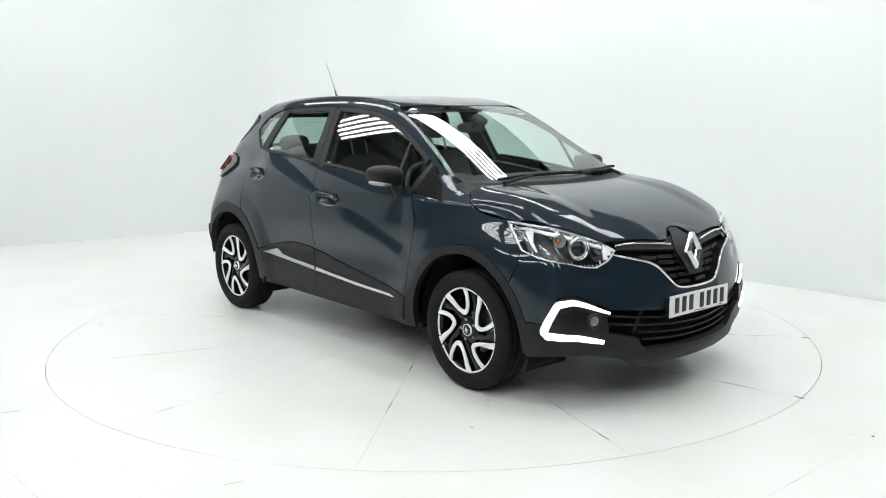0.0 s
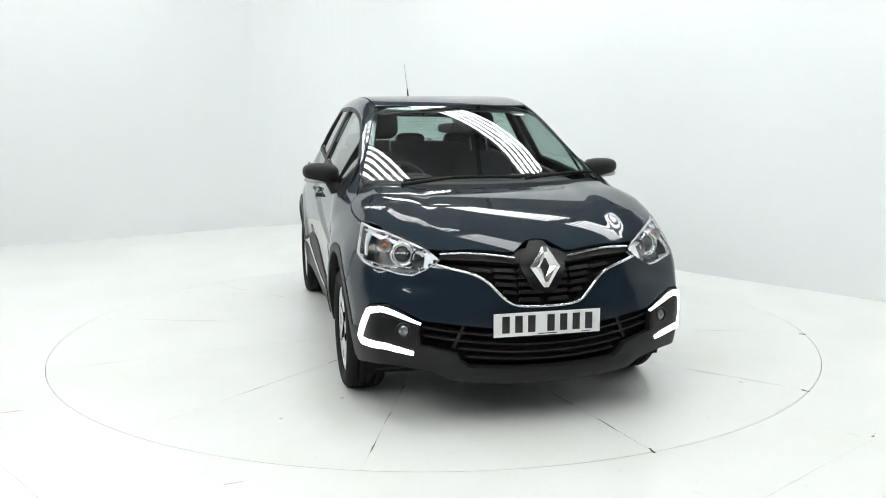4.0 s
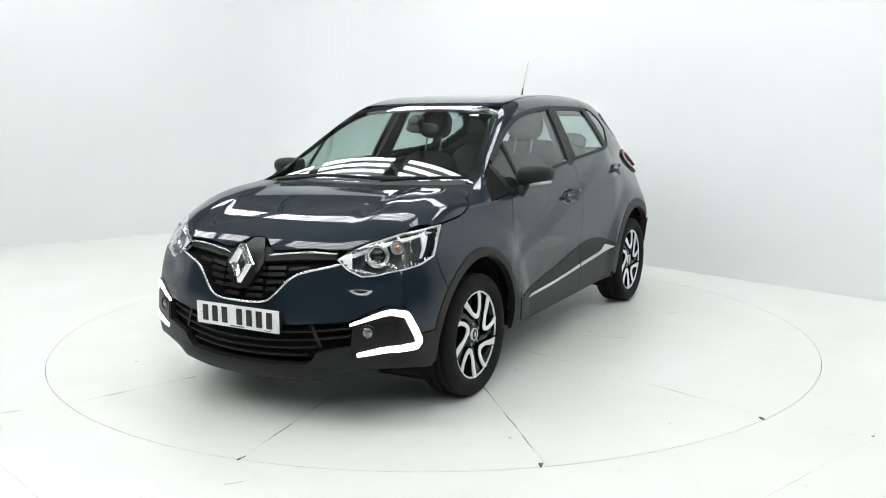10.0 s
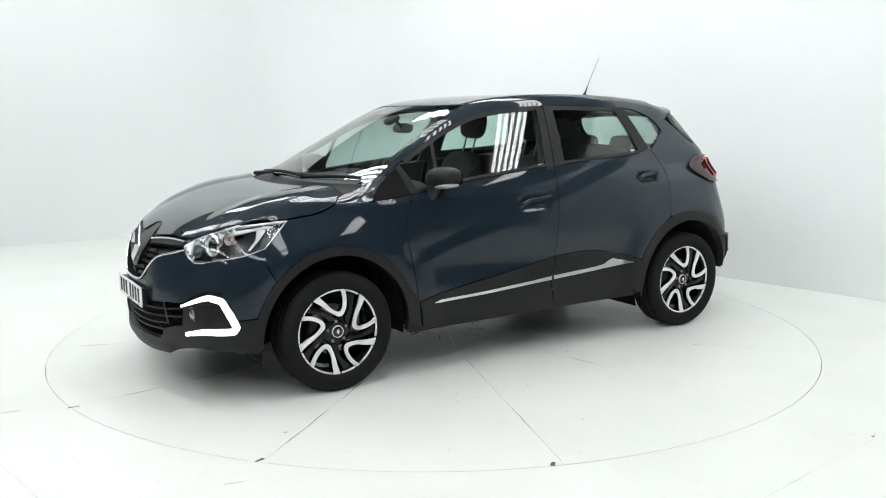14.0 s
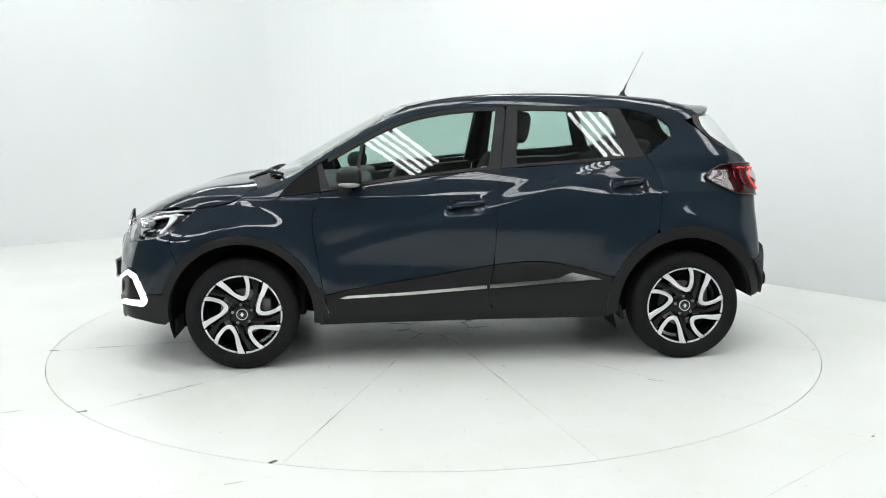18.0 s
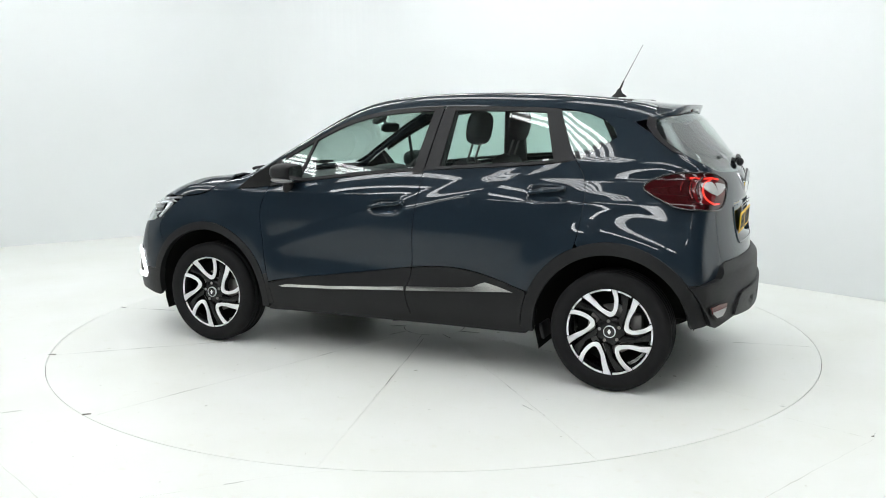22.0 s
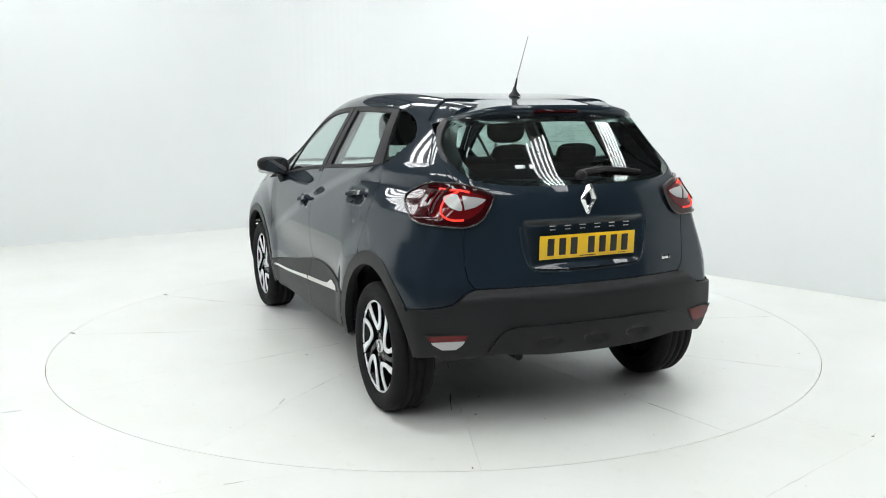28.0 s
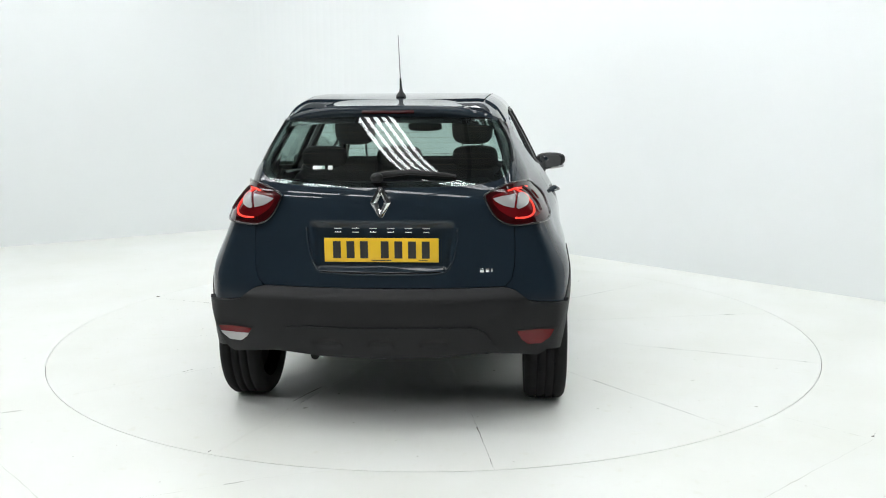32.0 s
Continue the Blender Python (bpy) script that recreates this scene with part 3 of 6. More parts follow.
def side_w(x, z):
    w = WID(z)
    k = 0.05 + 0.10 * np.clip((z - 1.05) / 0.42, 0, 1.3)
    w = w - w * np.where(z > 1.0, k * np.clip((z - 1.0) / 0.12, 0, 1) * ((x + 0.2) / np.where(x < -0.2, 1.28, 0.95)) ** 2 * 0.9, 0)
    w = w - 0.030 * np.clip((x - 1.2) / 0.7, 0, 2) ** 2 - 0.030 * np.clip((-x - 1.2) / 0.6, 0, 2) ** 2
    # door scoop, and the flares round the wheels
    s = 0.5 * (np.tanh((x + 0.75) / 0.16) - np.tanh((x - 0.78) / 0.16))
    w = w - 0.026 * s * np.exp(-((z - 0.60 - 0.05 * x) / 0.13) ** 2)
    for hx, amp in ((HUB_X, 0.013), (-HUB_X, 0.014)):
        r = np.hypot(x - hx, (z - HUB_Z))
        w = w + amp * (1 - sm((r - 0.50) / 0.15))
    # shoulder above the rear wheel
    w = w + 0.006 * np.exp(-((x + 1.35) / 0.45) ** 2 - ((z - 1.0) / 0.10) ** 2)
    # the sweep across the doors, from the rear shoulder down to the front sill
    w = w + 0.008 * (1 - 2 * sm((z - 0.87 + 0.30 * x) / 0.10)) * sm((x + 1.05) / 0.25) * sm((0.95 - x) / 0.2)
    # hollows behind the door handles
    for hx, hz in ((0.010, 0.934), (-0.945, 1.042)):
        w = w - 0.020 * np.exp(-((x - hx) / 0.085) ** 4 - ((z - hz + 0.004) / 0.034) ** 4)
    # the upper body draws in towards nose and tail
    w = w - 0.080 * sm((z - 0.70) / 0.35) * (1 - 0.65 * sm((z - 1.06) / 0.16)) * sm((-x - 0.85) / 0.85) - 0.065 * sm((z - 0.70) / 0.30) * sm((x - 0.75) / 0.85)
    return w


def bow(x):
    t = np.clip((1.5 - x) / 0.42, 0, 1)
    return 0.03 + 0.20 * t * t * (3 - 2 * t)


def inside(x, y, z):
    """Above 0 inside the car's outer form: side, nose, tail and top, with rounded edges between them."""
    y = np.abs(y)
    f = (np.clip(1 - (side_w(x, z) - y) / 0.085, 0, None) ** 2.3
         + np.clip(1 - (NOSE(z) - NOSE_BOW(z) * y * y - x) / 0.30, 0, None) ** 2.3
         + np.clip(1 - (x - TAIL(z) - 0.24 * y * y) / 0.20, 0, None) ** 2.3
         + np.clip(1 - (TOP(x + bow(x) * y * y) - 0.012 * y * y - z) / 0.085, 0, None) ** 2.3)
    return 1 - f


def cast(o, d, far):
    lo, hi = np.zeros(len(o)), np.full(len(o), float(far))
    for _ in range(24):
        m = (lo + hi) / 2
        p = o + d * m[:, None]
        ok = inside(p[:, 0], p[:, 1], p[:, 2]) > 0
        lo, hi = np.where(ok, m, lo), np.where(ok, hi, m)
    return o + d * lo[:, None]


def stack(*a):
    return np.stack(np.broadcast_arrays(*[np.asarray(q, float) for q in a]), 1)


def S_side(x, z):
    return cast(stack(x, 0 * x, z), stack(0 * x, 1 + 0 * x, 0 * x), 1.3)


def S_top(x, y):
    return cast(stack(x, y, 0 * x + 0.6), stack(0 * x, 0 * x, 1 + 0 * x), 1.4)


FC, RC = 1.15, -1.15


def S_front(a, z):
    return cast(stack(0 * a + FC, 0 * a, z), stack(np.cos(a), np.sin(a), 0 * a), 1.6)


def S_rear(a, z):
    return cast(stack(0 * a + RC, 0 * a, z), stack(-np.cos(a), np.sin(a), 0 * a), 1.6)


def one(v):
    return np.array([float(v)])


def y_at(x, z):
    return float(S_side(one(x), one(z))[0, 1])


def fs(x, z):
    """A point of the front skin named by its place in the side view."""
    return (math.atan2(y_at(x, z), x - FC), z)


def ff(y, z):
    """A point of the front skin named by its place in the front view."""
    p = cast(stack(one(FC), one(abs(y)), one(z)), stack(one(1), one(0), one(0)), 1.6)[0]
    return (math.copysign(math.atan2(p[1], p[0] - FC), y) if y else 0.0, z)


def rs(x, z):
    return (math.atan2(y_at(x, z), RC - x), z)


def rf(y, z):
    p = cast(stack(one(RC), one(abs(y)), one(z)), stack(one(-1), one(0), one(0)), 1.6)[0]
    return (math.copysign(math.atan2(p[1], RC - p[0]), y) if y else 0.0, z)


def both(line):
    """A line from the middle outwards, continued to the car's other side."""
    return [(-a, z) for a, z in reversed(line)] + [p for p in line if p[0] > 1e-6]


def arc(hx, r, a0, a1, n=24, sx=1.0, hz=HUB_Z):
    return [(hx + sx * r * math.cos(radians(a0 + (a1 - a0) * i / n)), hz + r * math.sin(radians(a0 + (a1 - a0) * i / n))) for i in range(n + 1)]


# lines of the side view (x, z)
BELT = spl([(0.90, 1.010), (0.68, 1.043), (0.36, 1.086), (0.03, 1.121), (-0.45, 1.157), (-0.78, 1.177), (-0.90, 1.187), (-1.07, 1.214), (-1.2, 1.25)])
WTOP = spl([(1.0, 1.085), (0.826, 1.188), (0.691, 1.262), (0.524, 1.350), (0.358, 1.420), (0.193, 1.461), (0.03, 1.482), (-0.3, 1.496), (-0.63, 1.493), (-0.89, 1.484), (-1.1, 1.465)])
CLAD = spl([(0.90, 0.415), (0.82, 0.436), (0.69, 0.463), (0.36, 0.513), (0.03, 0.563), (-0.13, 0.588), (-0.29, 0.605), (-0.40, 0.608), (-0.50, 0.600), (-0.62, 0.576), (-0.75, 0.541), (-0.90, 0.500)])
R_OUT_F, R_OUT_R, R_IN = 0.462, 0.480, 0.414
GAP_A = smooth_line([(0.835, 1.022), (0.862, 0.955), (0.884, 0.90), (0.884, 0.80), (0.863, 0.667), (0.838, 0.50), (0.800, 0.315)])
GAP_B = smooth_line([(-0.197, 1.14), (-0.185, 0.985), (-0.168, 0.822), (-0.160, 0.658), (-0.146, 0.53), (-0.118, 0.465), (-0.122, 0.40), (-0.150, 0.312)])
GAP_C = smooth_line([(-1.072, 1.214), (-1.121, 1.14), (-1.146, 1.055), (-1.143, 0.946), (-1.118, 0.785)])
SILL = 0.300


def belt_line(x0, x1, n=24, f=BELT):
    return [(x0 + (x1 - x0) * i / n, float(f(x0 + (x1 - x0) * i / n))) for i in range(n + 1)]


def above(line, f, extra=0.0):
    return [p for p in line if p[1] > float(f(p[0])) + extra]


def below(line, f, extra=0.0):
    return [p for p in line if p[1] < float(f(p[0])) - extra]


def r_out(hx):
    return R_OUT_F if hx > 0 else R_OUT_R




def ramp(v):
    v = np.clip(v, 0, 1)
    return v * v * (3 - 2 * v)


def S_pane(x, z):
    """The side glass: a gently curved sheet between the belt line and the window top."""
    x, z = np.asarray(x, float), np.asarray(z, float)
    q = np.clip(x, -1.06, 0.80)
    b, t = BELT(q), WTOP(q)
    yb, yt = S_side(q, b)[:, 1], S_side(q, t)[:, 1]
    k = (z - b) / (t - b)
    y = yb + (yt - yb) * k + 0.022 * k * (1 - k) - 0.16 * np.clip(x - 0.80, 0, 1) - 0.5 * np.clip(x - 0.80, 0, 1) ** 2
    return stack(x, y, z)


def S_lean(x, z):
    """The even lean of the side glass."""
    return stack(x, -0.36 * z - 0.065 * z * z - 0.03 * x * x, z)


GLASS_LINE = spl([(0.30, 1.532), (0.386, 1.500), (0.573, 1.420), (0.762, 1.327), (0.952, 1.2245), (1.12, 1.130), (1.25, 1.056)])


def S_screen(x, y):
    return stack(x, y, GLASS_LINE(x + 0.23 * y * y) - 0.012 * y * y)


# lines of the front and rear, each named from the side (fs, rs) or from the front and rear (ff, rf)
LAMP_LOW = [ff(0.478, 0.800), ff(0.505, 0.776), ff(0.535, 0.752), ff(0.60, 0.722), ff(0.66, 0.727), ff(0.71, 0.742), fs(1.79, 0.768), fs(1.685, 0.800)]
LAMP_REAR = [fs(1.685, 0.800), fs(1.62, 0.862), fs(1.545, 0.930)]
LAMP_TOP = [fs(1.545, 0.930), fs(1.62, 0.928), ff(0.70, 0.916), ff(0.64, 0.893), ff(0.58, 0.868), ff(0.52, 0.838), ff(0.478, 0.800)]
VEE = [(0.0, 0.582), (0.10, 0.584), (0.15, 0.592), (0.185, 0.610), (0.23, 0.655), (0.27, 0.696), (0.31, 0.722), (0.36, 0.740), (0.43, 0.756), (0.505, 0.776)]
VEE = [ff(*p) for p in smooth_line(VEE, 0.03)]
ARCH_F = [fs(*p) for p in arc(HUB_X, R_OUT_F, 42, 17, 8)]
PAINT_LOW = [fs(1.738, 0.455), fs(1.80, 0.452), fs(1.845, 0.45), fs(1.872, 0.53), fs(1.905, 0.585), ff(0.72, 0.592), ff(0.64, 0.556), ff(0.56, 0.515), ff(0.42, 0.502), ff(0.28, 0.488), ff(0.14, 0.481), ff(0.0, 0.478)]
RARCH = [rs(-HUB_X - R_OUT_R * math.cos(radians(a)), HUB_Z + R_OUT_R * math.sin(radians(a))) for a in (90, 82, 74, 66, 58, 50, 43, 36)]
BUMP_TOP = [rf(0.0, 0.686), rf(0.2, 0.686), rf(0.4, 0.685), rf(0.560, 0.684), rf(0.605, 0.668), rf(0.635, 0.642), rf(0.668, 0.616), rf(0.74, 0.606), rs(-1.72, 0.598), rs(-1.69, 0.594)]
GATE = [rf(0.560, 0.686), rf(0.590, 0.720), rf(0.602, 0.78), rf(0.604, 0.86), rf(0.602, 0.95), rf(0.600, 1.05), rf(0.602, 1.13)]
GATE_UP = [rf(0.606, 1.19), rf(0.608, 1.26), rf(0.588, 1.33), rf(0.560, 1.395), rf(0.530, 1.44)]
GLASS_R = [rf(0.0, 1.137), rf(0.2, 1.138), rf(0.368, 1.143), rf(0.46, 1.151), rf(0.53, 1.168), rf(0.575, 1.20), rf(0.592, 1.25), rf(0.583, 1.32), rf(0.556, 1.38), rf(0.520, 1.435), rf(0.3, 1.452), rf(0.0, 1.458)]


def closed(half):
    """Both halves of a symmetric outline that starts and ends in the middle."""
    return half + [(-a, z) for a, z in reversed(half) if a > 1e-6]


# hood
SHUT = smooth_line([(1.545, 0.930), (1.48, 0.938), (1.41, 0.947), (1.345, 0.963), (1.29, 0.992), (1.245, 1.028)], 0.008)
hood_side = [(x, y_at(x, z)) for x, z in SHUT]
lamp_in = []
for a, z in LAMP_TOP[1:]:
    p = S_front(one(a), one(z))[0]
    lamp_in.append((p[0], p[1]))
lead = []
for y, z in ((0.43, 0.832), (0.34, 0.836), (0.25, 0.830), (0.17, 0.820), (0.125, 0.822), (0.085, 0.846), (0.05, 0.866), (0.0, 0.872)):
    p = S_front(one(ff(y, z)[0]), one(z))[0]
    lead.append((p[0], y))
rear_edge = [(1.20, 0.735), (1.215, 0.66), (1.255, 0.52), (1.30, 0.35), (1.33, 0.18), (1.34, 0.0)]
hood_half = lead[::-1] + lamp_in[::-1][1:] + hood_side + rear_edge
skin("hood", S_top, hood_half + [(x, -y) for x, y in reversed(hood_half) if y > 1e-6], PAINT, car, gap=0.003, step=0.02,
     lift=lambda x, y: 0.010 * ramp((np.abs(y) - 0.40) / 0.12) * ramp((1.95 - x) / 0.2) * ramp((0.72 - np.abs(y)) / 0.10))
# cowl below the windscreen
cowl = [(1.345, 0.0), (1.335, 0.18), (1.305, 0.35), (1.26, 0.52), (1.22, 0.66), (1.195, 0.73), (1.06, 0.70), (1.13, 0.52), (1.18, 0.35), (1.205, 0.18), (1.215, 0.0)]
skin("cowl", S_top, cowl + [(x, -y) for x, y in reversed(cowl) if y > 1e-6], PLASTIC, car, off=-0.022, step=0.03, label="black plastic cowl panel under the windscreen")
# front bumper
half = VEE[:] + LAMP_LOW[2:] + [fs(1.69, 0.72)] + ARCH_F + PAINT_LOW
skin("front_bumper", S_front, closed(half), PAINT, car, gap=0.002, step=0.02,
     lift=lambda a, z: -0.012 * np.exp(-((np.abs(a) - 0.62) / 0.10) ** 2 - ((z - 0.68) / 0.035) ** 2))
low = [ff(0, 0.292), ff(0.2, 0.294), ff(0.36, 0.302), ff(0.395, 0.33), ff(0.415, 0.365), ff(0.50, 0.388), ff(0.575, 0.405), ff(0.58, 0.505)]     + [ff(0.64, 0.553), ff(0.72, 0.590), fs(1.905, 0.583), fs(1.872, 0.528), fs(1.845, 0.448), fs(1.80, 0.45), fs(1.740, 0.453)]     + [fs(*p) for p in arc(HUB_X, R_OUT_F - 0.03, 14, -6, 6)] + [fs(1.735, 0.268), fs(1.78, 0.272), fs(1.86, 0.288), ff(0.74, 0.300), ff(0.66, 0.296), ff(0.58, 0.282), ff(0.50, 0.262), ff(0.44, 0.240), ff(0.25, 0.222), ff(0, 0.218)]
skin("lower_bumper", S_front, closed(low), PLASTIC, car, off=0.004, gap=0.002, step=0.02, rim=0.03, label="matt black plastic lower front bumper with skid lip",
     lift=lambda a, z: 0.016 * ramp((0.30 - z) / 0.04) * ramp((0.55 - np.abs(a)) / 0.12))
# lower grille
grille2 = empty("lower_grille", car)
g2 = [ff(0, 0.27), ff(0.36, 0.28), ff(0.44, 0.34), ff(0.60, 0.38), ff(0.60, 0.52), ff(0.42, 0.51), ff(0, 0.49)]
skin("backing", S_front, closed(g2), DARK, grille2, off=-0.07, rim=-0.066, step=0.03)
for zc in (0.325, 0.362, 0.400, 0.440):
    bar = []
    yw = 0.37 if zc < 0.34 else 0.41 if zc < 0.37 else 0.57
    for i in range(13):
        y = yw * i / 12
        bar.append(ff(y, zc + 0.14 * y * y))
    skin("slat", S_front, closed([(a, z + 0.004) for a, z in bar] + [(a, z - 0.004) for a, z in reversed(bar)]), PLASTIC, grille2, off=-0.020, rim=0.03, step=0.02)
for s in (1, -1):
    post = [ff(0.375, 0.50), ff(0.39, 0.505), ff(0.44, 0.39), ff(0.425, 0.385)]
    skin("post", S_front, post, PLASTIC, grille2, off=-0.020, rim=0.03, side=s)
# upper grille
grille = empty("upper_grille", car)
up = [ff(0, 0.57)] + VEE[1:] + [ff(0.478, 0.800), ff(0.44, 0.858), ff(0.2, 0.868), ff(0, 0.872)]
skin("backing", S_front, closed(up), DARK, grille, off=-0.055, rim=-0.052, step=0.03)
vee_y = lambda z: float(np.interp(z, [0.585, 0.61, 0.655, 0.696, 0.722, 0.74, 0.756], [0.10, 0.185, 0.23, 0.27, 0.31, 0.36, 0.43]))
for i, zc in enumerate((0.610, 0.646, 0.682, 0.718, 0.752)):
    for s in (1, -1):
        y1 = vee_y(zc - 0.01) - 0.012
        y0 = 0.02
        while y0 < y1 - 0.03:
            ye = min(y0 + 0.104, y1)
            q = [ff(y0, zc - 0.009), ff(ye, zc - 0.009 + 0.03 * ye), ff(ye - 0.008, zc + 0.009 + 0.03 * ye), ff(y0 + 0.005, zc + 0.009)]
            skin("slat", S_front, q, PLASTIC, grille, off=-0.022, rim=0.02, side=s, step=0.03)
            y0 = ye + 0.010
bar = [ff(0.0, 0.850), ff(0.10, 0.836), ff(0.13, 0.818), ff(0.25, 0.828), ff(0.36, 0.834), ff(0.45, 0.830), ff(0.478, 0.802), ff(0.42, 0.800), ff(0.28, 0.796), ff(0.13, 0.782), ff(0.10, 0.780), ff(0, 0.795)]
skin("top_bar", S_front, closed(bar), PLASTIC, grille, off=-0.012, rim=0.03, step=0.02, label="black grille bar")
for s in (1, -1):
    cl = [ff(*q) for q in smooth_line([(0.47, 0.818), (0.36, 0.822), (0.25, 0.815), (0.13, 0.800)], 0.03)]
    tube_on("chrome_line", S_front, cl, 0.0055, EMBLEM, grille, side=s, label="thin chrome line")
tube_on("chrome_trim", S_front, both(VEE), 0.0068, EMBLEM, grille, off=0.004, label="chrome trim under the grille")


def diamond(name, parent, x, z, w, h, facing, tilt, width=0.036):
    """A plain upright rhombus of bevelled chrome."""
    b = empty(name, parent)
    b.location = (x, 0, z)
    b.rotation_euler = (0, radians(tilt), 0 if facing > 0 else math.pi)
    verts, faces = [], []
    k = 0.24
    ring = lambda ww, hh, xx: [(xx, 0.16 * ww, hh), (xx, ww, 0.0), (xx, 0.16 * ww, -hh), (xx, -0.16 * ww, -hh), (xx, -ww, 0.0), (xx, -0.16 * ww, hh)]
    loops = [ring(w, h, 0.0), ring(w * 0.97, h * 0.985, 0.010), ring(w * 0.64, h * 0.72, 0.022), ring(w * 0.30, h * 0.44, 0.008), ring(w * 0.28, h * 0.42, 0.0)]
    for lp in loops:
        verts += lp
    for i in range(4):
        for j in range(6):
            m = (j + 1) % 6
            faces.append((i * 6 + j, (i + 1) * 6 + j, (i + 1) * 6 + m, i * 6 + m))
    part("frame", mesh_of("frame", verts, faces, EMBLEM, False), EMBLEM, b)
    return b


hb = [ff(0, 0.872), ff(0.035, 0.868), ff(0.098, 0.800), ff(0.112, 0.765), ff(0.095, 0.725), ff(0.05, 0.650), ff(0, 0.640)]
skin("badge_housing", S_front, closed(hb), BLADE, grille, off=-0.004, rim=0.03, step=0.02)
diamond("emblem", car, 2.119, 0.760, 0.075, 0.096, 1, -10)

# wings, doors and the side frame
TRI = np.linalg.solve(np.array([[0.86, 1.165, 1], [0.835, 1.022, 1], [1.078, 0.998, 1]]), np.array([y_at(0.86, 1.165), y_at(0.835, 1.022), y_at(1.078, 0.998)]))


def S_tri(x, z):
    return stack(x, TRI[0] * x + TRI[1] * z + TRI[2], z)


SAIL = [(0.992, 1.086), (1.03, 1.05), (1.078, 0.998), (0.95, 1.010), (0.835, 1.022)]
for s in (1, -1):
    door = empty("front_door", car)
    shell_poly = belt_line(0.828, -0.195) + above(GAP_B, CLAD) + belt_line(-0.153, 0.826, 30, CLAD) + above(GAP_A, CLAD)[::-1]
    skin("door_panel", S_side, shell_poly, PAINT, door, gap=0.002, side=s, step=0.0125)
    clad = belt_line(0.824, -0.150, 30, CLAD) + below(GAP_B, CLAD)[:-1] + [(-0.150, SILL + 0.012), (0.796, SILL - 0.012)] + below(GAP_A, CLAD)[:-1][::-1]
    skin("door_cladding", S_side, clad, PLASTIC, door, off=0.006, gap=0.003, side=s, rim=0.02, label="matt black plastic lower door cladding")
    strip = [(0.742, 0.419), (0.69, 0.431), (0.36, 0.444), (0.04, 0.465), (-0.112, 0.478), (-0.112, 0.455), (0.04, 0.447), (0.36, 0.427), (0.72, 0.414)]
    skin("chrome_strip", S_side, strip, STRIP, door, off=0.016, rim=0.014, side=s, step=0.03, label="thin chrome strip along the door")
    pane = belt_line(0.800, -0.125, 24) + [(-0.19, 1.482)] + belt_line(-0.18, 0.826, 24, WTOP)
    skin("window", S_pane, pane, GLASS, door, off=-0.010, rim=0, side=s, step=0.02, soft=S_lean, label="green tinted side window").visible_shadow = False
    fr = belt_line(0.828, -0.195, 24, lambda x: BELT(x) + 0.002) + belt_line(-0.195, 0.828, 24, lambda x: BELT(x) + 0.018)
    skin("belt_trim", S_side, fr, PLASTIC, door, off=0.004, side=s, step=0.03)
    tf2 = belt_line(0.80, -0.24, 30, lambda x: WTOP(x) + 0.006) + belt_line(-0.24, 0.80, 30, lambda x: WTOP(x) - 0.018)
    skin("window_trim", S_side, tf2, PLASTIC, door, off=-0.002, side=s, step=0.03, soft=S_lean)
    skin("pillar_cover", S_pane, [(-0.128, 1.115), (-0.196, 1.122), (-0.250, 1.490), (-0.192, 1.488)], PLASTIC, door, off=0.002, gap=0.001, side=s, label="black door pillar cover")
    skin("window_bar", S_pane, [(0.655, 1.046), (0.635, 1.048), (0.585, 1.320), (0.605, 1.308)], PLASTIC, door, off=-0.002, side=s)
    skin("mirror_sail", S_pane, [(0.835, 1.022), (0.78, 1.03), (0.835, 1.180), (0.86, 1.168)], PLASTIC, door, off=0.001, side=s, soft=S_lean)
    # rear door
    door2 = empty("rear_door", car)
    ra = [p for p in arc(-HUB_X, R_OUT_R, 95, -2, 30) if p[0] > -1.118]
    shell2 = belt_line(-0.203, -1.07) + GAP_C[1:-1] + [p for p in ra if p[1] > CLAD(p[0])] + belt_line(-0.86, -0.158, 30, CLAD) + above(GAP_B, CLAD)[::-1]
    skin("door_panel", S_side, shell2, PAINT, door2, gap=0.002, side=s, step=0.0125)
    low2 = [p for p in ra if p[1] < CLAD(p[0])]
    clad2 = belt_line(-0.150, -0.845, 30, CLAD) + [p for p in low2 if p[1] > SILL + 0.02] + [(-0.83, SILL + 0.012), (-0.154, SILL + 0.014)] + below(GAP_B, CLAD)[:-1][::-1]
    skin("door_cladding", S_side, clad2, PLASTIC, door2, off=0.006, gap=0.003, side=s, rim=0.02, label="matt black plastic lower door cladding")
    strip2 = [(-0.128, 0.479), (-0.45, 0.497), (-0.54, 0.508), (-0.578, 0.528), (-0.613, 0.540), (-0.69, 0.523), (-0.785, 0.500), (-0.62, 0.487), (-0.45, 0.475), (-0.128, 0.456)]
    skin("chrome_strip", S_side, strip2, STRIP, door2, off=0.016, rim=0.014, side=s, step=0.03, label="chrome strip with a raised wedge")
    pane2 = belt_line(-0.290, -0.965, 24) + [(-0.865, 1.478)] + belt_line(-0.86, -0.325, 16, WTOP)
    skin("window", S_pane, pane2, GLASS, door2, off=-0.010, rim=0, side=s, step=0.02, soft=S_lean, label="green tinted side window").visible_shadow = False
    fr2 = belt_line(-0.203, -1.04, 24, lambda x: BELT(x) + 0.002) + belt_line(-1.04, -0.203, 24, lambda x: BELT(x) + 0.018)
    skin("belt_trim", S_side, fr2, PLASTIC, door2, off=0.004, side=s, step=0.03)
    tf3 = belt_line(-0.26, -0.93, 24, lambda x: WTOP(x) + 0.006) + belt_line(-0.93, -0.26, 24, lambda x: WTOP(x) - 0.018)
